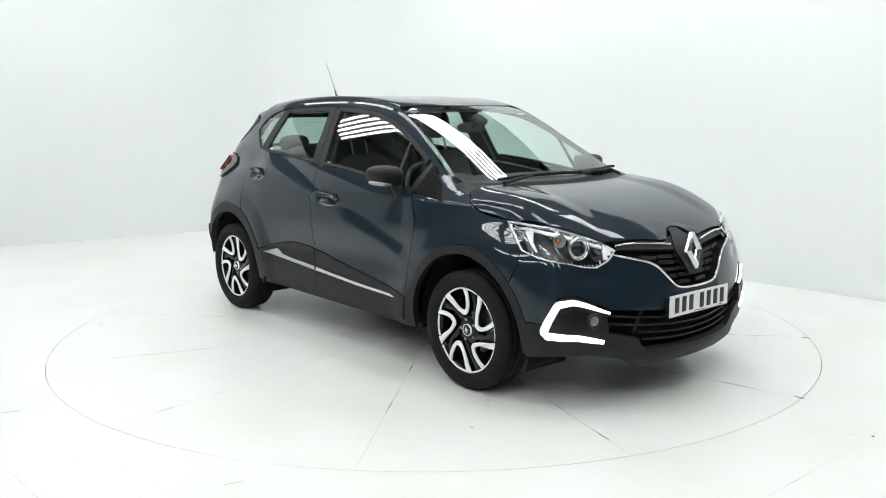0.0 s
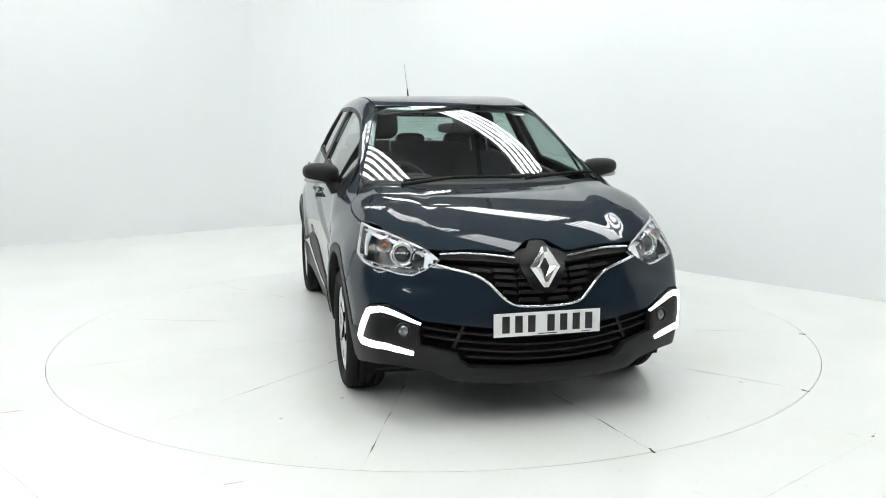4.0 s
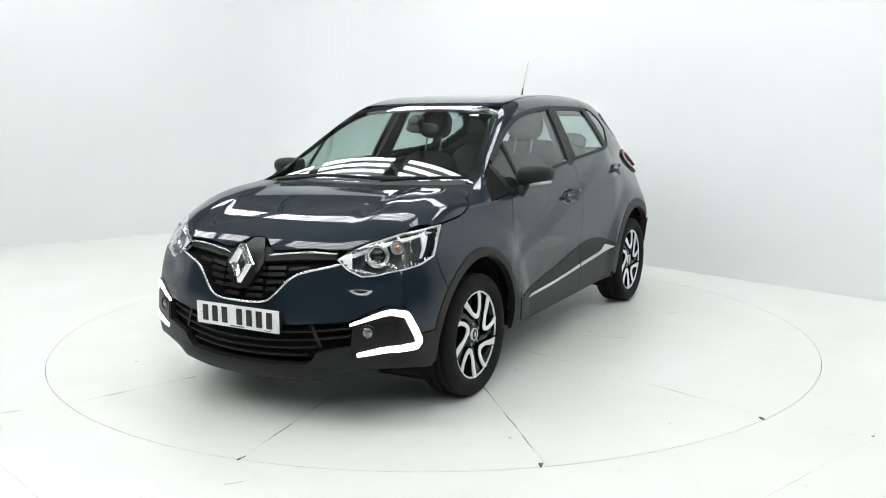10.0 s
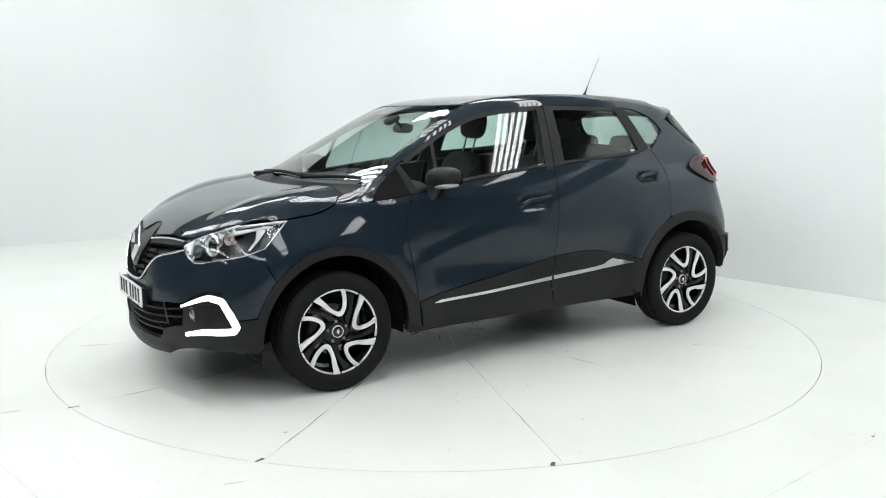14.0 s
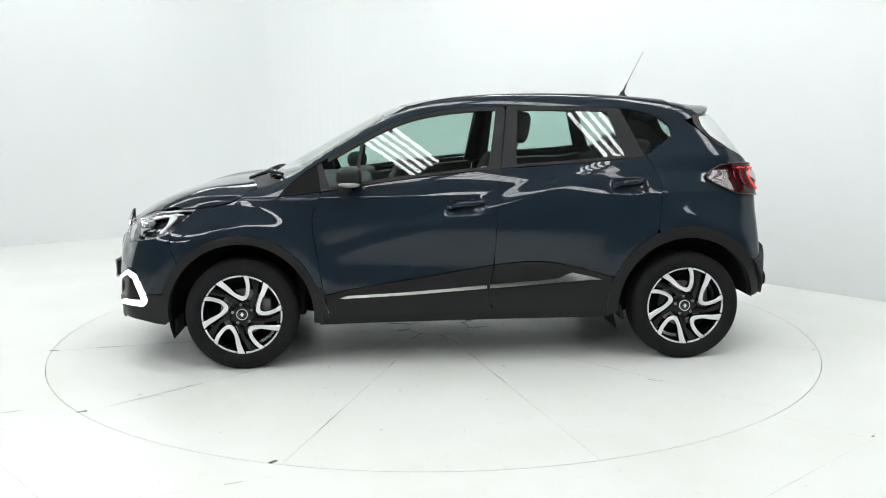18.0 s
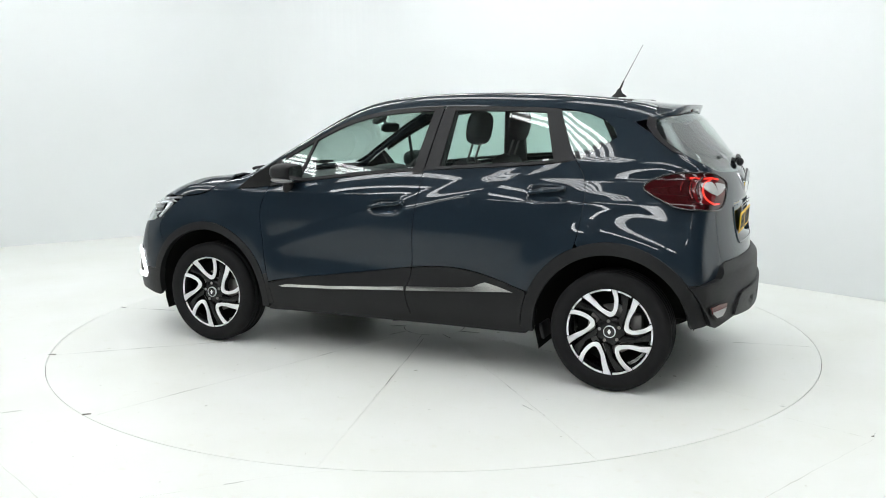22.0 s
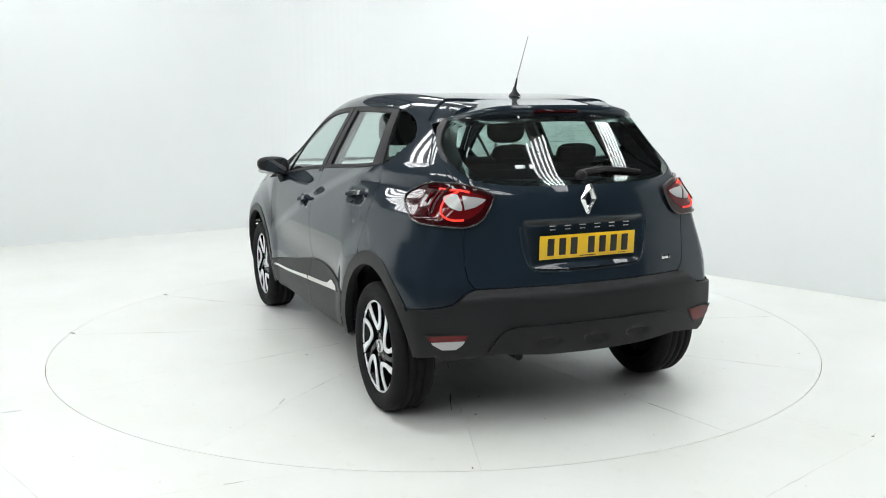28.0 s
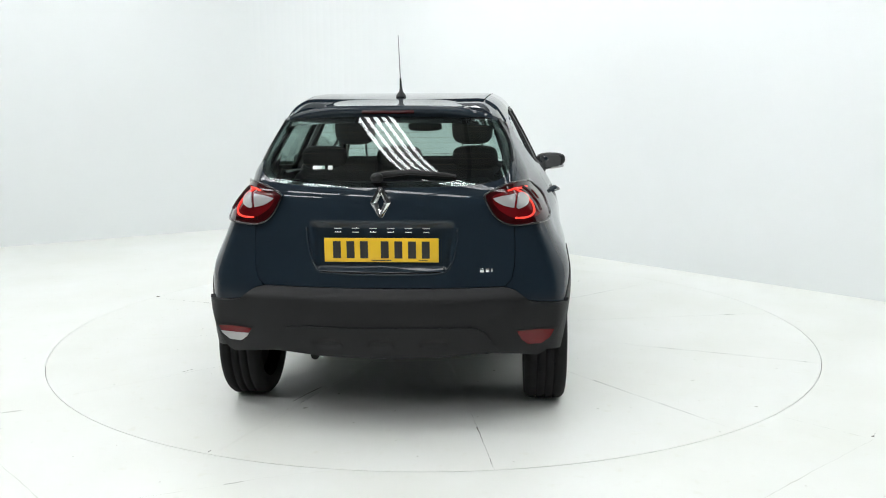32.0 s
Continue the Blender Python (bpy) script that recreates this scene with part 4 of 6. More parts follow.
    skin("window_trim", S_side, tf3, PLASTIC, door2, off=-0.002, side=s, step=0.03)
    skin("pillar_cover", S_pane, [(-0.202, 1.124), (-0.290, 1.135), (-0.325, 1.490), (-0.256, 1.490)], PLASTIC, door2, off=0.0, gap=0.001, side=s, label="black door pillar cover")
    skin("rear_pillar_cover", S_pane, [(-0.957, 1.190), (-1.066, 1.210), (-0.945, 1.484), (-0.858, 1.488)], PLASTIC, door2, off=0.001, gap=0.001, side=s, label="black rear door pillar cover")
    for d, x, z in ((door, -0.105, 1.150), (door2, -0.905, 1.212)):
        skin("glass_mark", S_pane, [(x + 0.016, z - 0.004), (x - 0.016, z - 0.002), (x - 0.016, z + 0.008), (x + 0.016, z + 0.006)], WHITE_DECAL, d, off=-0.007, rim=0.001, side=s, label="small white print on the glass")
    # door handles
    for d, x0, x1, z0, z1 in ((door, 0.118, -0.108, 0.922, 0.954), (door2, -0.845, -1.050, 1.034, 1.058)):
        zz = lambda x: z0 + (z1 - z0) * (x - x0) / (x1 - x0)
        n = 14
        line = [(x0 + (x1 - x0) * k / n, zz(x0 + (x1 - x0) * k / n) + 0.006 * math.sin(math.pi * k / n)) for k in range(n + 1)]
        band_on("door_handle", lambda u, v: S_side(u, v), line, [0.018, 0.025, 0.027, 0.027, 0.025, 0.020], PAINT, d, off=0.030, depth=0.012, side=s)
        for xe in (x0 - 0.022, x1 + 0.022):
            skin("handle_foot", S_side, [(xe + 0.016, zz(xe) - 0.010), (xe - 0.016, zz(xe) - 0.008), (xe - 0.016, zz(xe) + 0.012), (xe + 0.016, zz(xe) + 0.010)], PAINT, d, off=0.025, rim=0.032, side=s)
    # wing
    wing = [(1.245, 1.028), (1.18, 1.045), (1.10, 1.060), (1.05, 1.068), (0.992, 1.086), (1.03, 1.05), (1.078, 0.998), (0.95, 1.010), (0.84, 1.022)] + GAP_A[1:-2] + [(0.83, 0.46)] \
        + arc(HUB_X, R_OUT_F, 162, 42, 30) + [(1.69, 0.72), (1.685, 0.80), (1.62, 0.862), (1.545, 0.93)] + SHUT[1:-1]
    skin("front_wing", S_side, wing, PAINT, car, gap=0.002, side=s)
    skin("wing_cladding", S_side, [(0.835, 0.49), (0.802, 0.296), (0.85, 0.292)] + arc(HUB_X, R_OUT_F, 182, 160, 6), PLASTIC, car, off=0.002, gap=0.001, side=s)
    skin("mirror_base_panel", S_tri, [(0.992, 1.086), (1.03, 1.05), (1.078, 0.998), (0.95, 1.010), (0.835, 1.022), (0.86, 1.165), (0.93, 1.125)], DARK, car, off=0.003, gap=0.001, rim=0.02, soft=S_lean, side=s, label="black triangular trim ahead of the window")
    for hx, a0, a1, nm in ((HUB_X, 187, -5, "front_arch_trim"), (-HUB_X, 173, -4, "rear_arch_trim")):
        trim = arc(hx, r_out(hx), a0, a1, 40) + arc(hx, R_IN, a1, a0, 40)
        skin(nm, S_side, trim, PLASTIC, car, off=0.004, rim=0.04, side=s, step=0.02, label="matt black plastic wheel arch trim")
    # side frame from the screen pillar over the doors to the tail
    outer = [(x, y_at(x, float(WTOP(x)) + 0.004)) for x in np.linspace(0.93, -1.0, 40)]
    outer += [(x, y_at(x, 1.474 - 0.06 * (-1.0 - x) / 0.4)) for x in (-1.08, -1.16, -1.24, -1.30)]
    inner = [(-1.26, 0.455), (-1.0, 0.474), (-0.5, 0.497), (0.0, 0.507), (0.30, 0.507), (0.40, 0.526), (0.60, 0.580), (0.80, 0.637), (1.0, 0.695), (1.08, 0.716), (1.15, 0.735)]
    skin("side_frame", S_top, [(1.13, 0.772), (1.04, 0.760)] + outer + inner, PAINT, car, gap=0.0015, side=s, step=0.02)
    # quarter panel
    qw_low = [(-1.10, 1.222), (-1.18, 1.272), (-1.255, 1.325)]
    qp = [rs(*p) for p in GAP_C] + [rs(-HUB_X - R_OUT_R * math.cos(radians(a)), HUB_Z + R_OUT_R * math.sin(radians(a))) for a in (111, 104, 97)] + RARCH + BUMP_TOP[::-1][0:7] + GATE[1:] + GATE_UP + [rs(-1.44, 1.405), rs(-1.40, 1.40), rs(-1.32, 1.425), rs(-1.24, 1.442), rs(-1.16, 1.457)] \
        + [rs(-1.10, 1.463), rs(-1.19, 1.425), rs(-1.24, 1.385), rs(-1.268, 1.335)] + [rs(*p) for p in qw_low[::-1]]
    skin("quarter_panel", S_rear, qp, PAINT, car, gap=0.0015, side=s, step=0.022)
    q = [rs(-0.945, 1.474), rs(-1.02, 1.469), rs(-1.10, 1.463), rs(-1.19, 1.425), rs(-1.24, 1.385), rs(-1.268, 1.335), rs(-1.18, 1.272), rs(-1.10, 1.222), rs(-1.075, 1.216), rs(-1.0, 1.315)]
    skin("quarter_window", S_rear, q, PRIVACY, car, off=-0.006, rim=0, side=s, step=0.02, label="dark tinted rear quarter window").visible_shadow = False
    skin("rear_roof_corner", S_side, [(-1.20, 1.455), (-1.30, 1.420), (-1.46, 1.385), (-1.52, 1.430), (-1.42, 1.475), (-1.22, 1.495)], PAINT, car, off=-0.006, side=s, step=0.02)
    blade = [rs(-1.350, 1.412), rs(-1.44, 1.352), rs(-1.53, 1.296), rs(-1.615, 1.240), rf(0.607, 1.255), rf(0.588, 1.33), rf(0.560, 1.395), rf(0.532, 1.438), rs(-1.44, 1.432)]
    skin("corner_blade", S_rear, blade, BLADE, car, off=0.004, rim=0.008, side=s, step=0.015, label="gloss black blade beside the rear window")
    # sill
    skin("sill", S_side, [(0.86, 0.31), (0.86, 0.245), (0.4, 0.25), (-0.84, 0.262), (-0.90, 0.32)], PLASTIC, car, off=-0.02, side=s, step=0.05)

# roof
ditch = [(0.37, 0.0), (0.36, 0.2), (0.33, 0.4), (0.30, 0.499), (0.0, 0.503), (-0.5, 0.493), (-1.0, 0.470), (-1.25, 0.452), (-1.26, 0.2), (-1.26, 0.0)]
skin("roof", S_top, ditch + [(x, -y) for x, y in reversed(ditch) if y > 1e-6], PAINT, car, gap=0.0015, step=0.03)
rear_cap = [(-1.20, 0.0), (-1.20, 0.48), (-1.26, 0.53), (-1.34, 0.54), (-1.44, 0.52), (-1.44, 0.0)]
skin("roof_rear_panel", S_top, rear_cap + [(x, -y) for x, y in reversed(rear_cap) if y > 1e-6], PAINT, car, off=-0.010, step=0.03)
# windscreen
ws = [(1.225, 0.0), (1.213, 0.18), (1.185, 0.35), (1.13, 0.52), (1.06, 0.70), (1.0, 0.691), (0.80, 0.633), (0.60, 0.576), (0.40, 0.522), (0.335, 0.40), (0.365, 0.2), (0.375, 0.0)]
screen = skin("windscreen", S_top, ws + [(x, -y) for x, y in reversed(ws) if y > 1e-6], SCREEN, car, off=-0.003, rim=0, step=0.02, soft=S_screen, label="green tinted windscreen")
screen.visible_shadow = False
for s in (1, -1):
    edge = [(1.07, 0.703), (1.0, 0.694), (0.80, 0.636), (0.60, 0.579), (0.40, 0.525), (0.40, 0.494), (0.60, 0.546), (0.80, 0.601), (1.0, 0.655), (1.09, 0.668)]
    skin("screen_border", S_top, edge, GLOSS, car, off=-0.006, rim=0, side=s, step=0.04)
top_b = [(0.372, 0.0), (0.36, 0.2), (0.335, 0.4), (0.40, 0.523), (0.43, 0.485), (0.41, 0.2), (0.415, 0.0)]
skin("screen_border", S_top, top_b + [(x, -y) for x, y in reversed(top_b) if y > 1e-6], GLOSS, car, off=-0.006, rim=0, step=0.04)

# tailgate
gate = empty("tailgate", car)
tg = BUMP_TOP[:3] + GATE + [(a, z) for a, z in GATE_UP[:2]] + [rf(0.594, 1.25)] + GLASS_R[5::-1]


def S_gate_glass(a, z):
    """The even curve of the rear glass."""
    y = 0.60 * a
    return stack(TAIL(z) + 0.28 * y * y, y, z)


def plate_recess(a, z):
    y = np.abs(0.735 * np.tan(np.clip(a, -1, 1)))
    return -0.022 * ramp((0.330 + 0.20 * (z - 0.87) - y) / 0.025) * ramp((z - 0.762) / 0.016) * ramp((0.978 - z) / 0.014)


skin("tailgate_panel", S_rear, closed(tg), PAINT, gate, gap=0.0015, step=0.0125, lift=plate_recess)
skin("rear_window", S_rear, closed(GLASS_R), PRIVACY, gate, off=-0.003, rim=0, step=0.02, soft=S_gate_glass, label="tinted rear window").visible_shadow = False
for s in (1, -1):
    bd = GLASS_R[4:10] + [rf(0.49, 1.43), rf(0.52, 1.38), rf(0.545, 1.32), rf(0.552, 1.26), rf(0.535, 1.215), rf(0.50, 1.185)]
    skin("glass_border", S_rear, bd, GLOSS, gate, off=-0.006, rim=0, side=s, step=0.03)
    wing2 = [rf(0.594, 1.25), rf(0.608, 1.26), rf(0.588, 1.33), rf(0.560, 1.395), rf(0.530, 1.44), rf(0.520, 1.435), rf(0.556, 1.38), rf(0.583, 1.32)]
    skin("side_blade", S_rear, wing2, BLADE, gate, off=0.004, rim=0.01, side=s, step=0.02, label="gloss black blade beside the rear window")
bd = [rf(0, 1.135), rf(0.2, 1.136), rf(0.40, 1.146), rf(0.50, 1.16), rf(0.47, 1.18), rf(0.36, 1.168), rf(0.2, 1.163), rf(0, 1.162)]
skin("glass_border", S_rear, closed(bd), GLOSS, gate, off=-0.006, rim=0, step=0.03)
for i in range(9):
    z = 1.215 + 0.024 * i
    half = [rf(0.50 * k / 8 * (1 - 0.25 * (z - 1.2)), z) for k in range(9)]
    tube_on("heater_wire", S_rear, both(half), 0.0006, WIRE, gate, off=-0.007)
# rear bumper
rb = BUMP_TOP + [rs(-HUB_X - R_OUT_R * math.cos(radians(a)), HUB_Z + R_OUT_R * math.sin(radians(a))) for a in (36, 30, 24, 18, 12, 7)] \
    + [rs(-1.790, 0.366), rf(0.70, 0.366), rf(0.62, 0.378), rf(0.5, 0.390), rf(0.3, 0.388), rf(0.0, 0.386)]
skin("rear_bumper", S_rear, closed(rb), PLASTIC, car, off=0.003, gap=0.002, step=0.02, rim=0.04, label="matt black plastic rear bumper",
     lift=lambda a, z: 0.033 * ramp((0.690 - z) / 0.055) * (0.35 + 0.65 * ramp((1.05 - np.abs(a)) / 0.3)))
df = [rf(0, 0.512), rf(0.2, 0.512), rf(0.38, 0.511), rf(0.43, 0.503), rf(0.462, 0.482), rf(0.515, 0.41), rf(0.5, 0.400), rf(0.25, 0.383), rf(0, 0.38)]
skin("skid_plate", S_rear, closed(df), PLASTIC, car, off=0.050, rim=0.02, step=0.012, label="black rear skid plate with three dimples",
     lift=lambda a, z: -0.016 * sum(ramp(1.6 - 1.6 * (((0.80 * np.sin(a) - c) / 0.075) ** 2 + ((z - 0.438) / 0.022) ** 2)) for c in (-0.24, 0, 0.24)))


# ---- wheels: each a part of the car ----
def wheel_parts(parent):
    R = 0.322
    # tyre: tread with grooves and rounded shoulders, y is outward
    prof = [(0.232, 0.088), (0.240, 0.094), (0.262, 0.103), (0.285, 0.104), (0.300, 0.100), (0.311, 0.092), (0.318, 0.082)]
    for y0, y1 in ((0.075, 0.046), (0.036, 0.006), (-0.006, -0.036), (-0.046, -0.075)):
        prof += [(0.321, y0), (R, (y0 + y1) / 2), (0.321, y1)]
        if y1 > -0.07:
            prof += [(0.312, y1 - 0.0005), (0.312, y1 - 0.0095)]
    prof += [(0.318, -0.082), (0.300, -0.100), (0.262, -0.103), (0.232, -0.088)]
    v, f = lathe(prof, 72)
    part("tyre", mesh_of("tyre", v, f, RUBBER), RUBBER, parent, "black rubber tyre with fine tread")
    v, f = lathe([(0.232, 0.086), (0.238, 0.090), (0.241, 0.086), (0.236, 0.078), (0.222, 0.070), (0.212, 0.030), (0.205, -0.06), (0.232, -0.088)], 72)
    part("rim_barrel", mesh_of("rim_barrel", v, f, RIMBLACK), RIMBLACK, parent)
    # five black arms with silver machined loops
    def pol(r, a):
        return (r * math.cos(radians(-a)), r * math.sin(radians(-a)))
    RM = 0.231
    outer = smooth_line([pol(RM, 20), pol(RM * 0.80, 15), pol(RM * 0.58, 8), pol(RM * 0.42, -6), pol(RM * 0.36, -22), pol(RM * 0.43, -36), pol(RM * 0.60, -38), pol(RM * 0.80, -34), pol(RM * 0.95, -30)], 0.006)
    inner = smooth_line([pol(RM * 0.985, -22), pol(RM * 0.82, -26.5), pol(RM * 0.63, -29), pol(RM * 0.52, -28), pol(RM * 0.475, -20), pol(RM * 0.575, -3), pol(RM * 0.78, 5), pol(RM * 0.925, 9)], 0.006)
    poly = [pol(RM, 9), pol(RM, 12), pol(RM, 16)] + outer + [pol(RM, -28), pol(RM, -22)] + inner
    for k in range(5):
        t = 72 + 72 * k
        rot = lambda q: (q[0] * math.cos(radians(t)) - q[1] * math.sin(radians(t)), q[0] * math.sin(radians(t)) + q[1] * math.cos(radians(t)))
        part("spoke", flat(extrude_flat([rot(q) for q in poly], 0.077, 0.085, 0.002)), ALLOY, parent, "machined silver spoke loop")
        arc_p = [pol(RM * 1.0, a) for a in np.linspace(-21, 8, 9)] + [pol(RM * 0.957, a) for a in np.linspace(8, -21, 9)]
        part("spoke_rim", flat(extrude_flat([rot(q) for q in arc_p], 0.077, 0.084, 0.002)), ALLOY, parent)
        tip = [pol(RM * 1.0, a) for a in np.linspace(22, 42, 5)] + [pol(RM * 0.957, a) for a in np.linspace(42, 22, 5)]
        part("rim_segment", flat(extrude_flat([rot(q) for q in tip], 0.077, 0.084, 0.002)), ALLOY, parent)
        # black arm behind the loop and the bridge between two loops
        arm = [pol(RM * 1.0, 27), pol(RM * 1.0, 40), pol(RM * 0.60, 24), pol(RM * 0.33, 20), pol(RM * 0.28, -20), pol(RM * 0.42, 2), pol(RM * 0.62, 14)]
        part("arm", flat(extrude_flat([rot(q) for q in arm], 0.036, 0.070, 0.004)), RIMBLACK, parent)
        back = [pol(RM * 1.0, 20.5), pol(RM * 0.62, 9), pol(RM * 0.42, -6), pol(RM * 0.36, -22), pol(RM * 0.44, -37), pol(RM * 0.80, -34), pol(RM, -28), pol(RM * 0.93, -23), pol(RM * 0.80, -28), pol(RM * 0.52, -30), pol(RM * 0.46, -21), pol(RM * 0.56, -4), pol(RM * 0.76, 4), pol(RM, 10)]
        part("loop_back", flat(extrude_flat([rot(q) for q in back], 0.040, 0.0765)), RIMBLACK, parent)
        b = bmesh.new()
        rod(b, (0.056 * math.cos(radians(t + 12)), 0.052, 0.056 * math.sin(radians(t + 12))), (0.056 * math.cos(radians(t + 12)), 0.070, 0.056 * math.sin(radians(t + 12))), 0.010, 0.009, 6)
        part("wheel_bolt", flat(b), STEEL, parent)
    v, f = lathe([(0.0, 0.066), (0.045, 0.066), (0.078, 0.062), (0.082, 0.055), (0.082, 0.03)], 40)
    part("hub", mesh_of("hub", [(x, y, z) for x, y, z in v], f, RIMBLACK), RIMBLACK, parent)
    v, f = lathe([(0.0, 0.077), (0.022, 0.077), (0.029, 0.075), (0.031, 0.066)], 32)
    part("centre_cap", mesh_of("centre_cap", v, f, GLOSS), GLOSS, parent, "black centre cap with silver ring")
    v, f = lathe([(0.0285, 0.076), (0.031, 0.0775), (0.0325, 0.076), (0.0325, 0.066)], 32)
    part("cap_ring", mesh_of("cap_ring", v, f, ALLOY), ALLOY, parent)
    d = [(0.010, 0.0), (0.0, 0.015), (-0.010, 0.0), (0.0, -0.015)]
    part("cap_mark", flat(extrude_flat(d, 0.0765, 0.0785)), ALLOY, parent)
    v, f = lathe([(0.07, 0.0), (0.135, 0.0), (0.135, -0.022), (0.07, -0.022)], 48)
    part("brake_disc", mesh_of("brake_disc", v, f, STEEL, False), STEEL, parent)
    b = box(bmesh.new(), (0.07, 0.06, 0.13), (-0.125, -0.01, 0.02), bevel=0.012)
    part("brake_caliper", flat(b), STEEL, parent)
    v, f = lathe([(0.20, -0.03), (0.01, -0.05)], 32)
    part("backplate", mesh_of("backplate", v, f, DARK), DARK, parent)


first = empty("wheel", car)
wheel_parts(first)
spots = [(HUB_X, 1, 0), (-HUB_X, 1, 2), (HUB_X, -1, 10), (-HUB_X, -1, 28)]
for i, (hx, sd, turn) in enumerate(spots):
    m = Matrix.Translation((hx, sd * 0.762, 0.322)) @ (Matrix() if sd > 0 else pose(0, 0, 0, 0, 0, 180)) @ pose(0, 0, 0, 0, turn, 0)
    w = first if i == 0 else copy_thing(first, m)
    w.matrix_basis = m

# wheel wells, floor pan and dark inner body
for hx in (HUB_X, -HUB_X):
    for s in (1, -1):
        verts, faces = [], []
        pts = [(hx + 0.425 * math.cos(radians(a)), 0.322 + 0.425 * math.sin(radians(a))) for a in (range(-20, 191, 10) if hx > 0 else range(-20, 176, 15))]
        for x, z in pts:
            verts += [(x, s * 0.80, z), (x, s * 0.50, z)]
        n = len(pts)
        verts.append((hx, s * 0.50, 0.322))
        for i in range(n - 1):
            faces += [(2 * i, 2 * i + 2, 2 * i + 3, 2 * i + 1), (2 * i + 1, 2 * i + 3, 2 * n)]
        part("wheel_well", mesh_of("wheel_well", verts, faces, DARK), DARK, car)
part("floor_pan", flat(box(bmesh.new(), (3.55, 1.0, 0.06), (0.02, 0, 0.37), bevel=0.02)), DARK, car)
part("floor_pan", flat(box(bmesh.new(), (1.62, 1.60, 0.07), (0.0, 0, 0.285), bevel=0.02)), DARK, car)
part("engine_bay", flat(box(bmesh.new(), (0.90, 0.98, 0.52), (1.45, 0, 0.60), bevel=0.05)), DARK, car)
part("boot_floor", flat(box(bmesh.new(), (0.66, 0.98, 0.32), (-1.44, 0, 0.58), bevel=0.05)), DARK, car)
b = bmesh.new()
rod(b, (-1.45, 0.33, 0.350), (-1.82, 0.33, 0.345), 0.021, seg=16)
part("exhaust_pipe", flat(b), DARK, car)
part("loose_trim", flat(box(bmesh.new(), (0.17, 0.03, 0.012), (-0.08, 0.78, 0.262), Euler((0, 0.12, 0.05)), bevel=0.003)), PLASTIC, car, "loose strip of black plastic trim hanging from the sill")
for s in (1, -1):
    part("suspension_arm", flat(box(bmesh.new(), (0.12, 0.5, 0.05), (-1.32, s * 0.45, 0.27), bevel=0.015)), DARK, car)
    part("mud_flap", flat(box(bmesh.new(), (0.02, 0.15, 0.085), (-0.925, s * 0.745, 0.282), Euler((0, 0.25, 0)), bevel=0.006)), PLASTIC, car)
    part("mud_deflector", flat(box(bmesh.new(), (0.02, 0.16, 0.08), (1.70, s * 0.66, 0.235), bevel=0.004)), PLASTIC, car)


# ---- lamps, plates, mirrors, wipers ----
def ball(bm, r, at, seg=16, scale=(1, 1, 1)):
    g = bmesh.ops.create_uvsphere(bm, u_segments=seg, v_segments=seg // 2, radius=r)["verts"]
    bmesh.ops.transform(bm, matrix=Matrix.Translation(at) @ Matrix.Diagonal((*scale, 1)), verts=g)
    return bm


def dish(name, at, aim, prof, material, parent, label="", seg=32):
    """A turned form at a place, its axis along aim."""
    v, f = lathe(prof, seg)
    q = Vector(aim).to_track_quat("Y", "Z")
    ob = part(name, mesh_of(name, [q @ Vector(p) + Vector(at) for p in v], f, material), material, parent, label)
    return ob


def front_point(y, z, back=0.0):
    a, _ = ff(abs(y), z)
    p = S_front(one(a), one(z))[0]
    return Vector((p[0] - back, math.copysign(p[1], y), z))


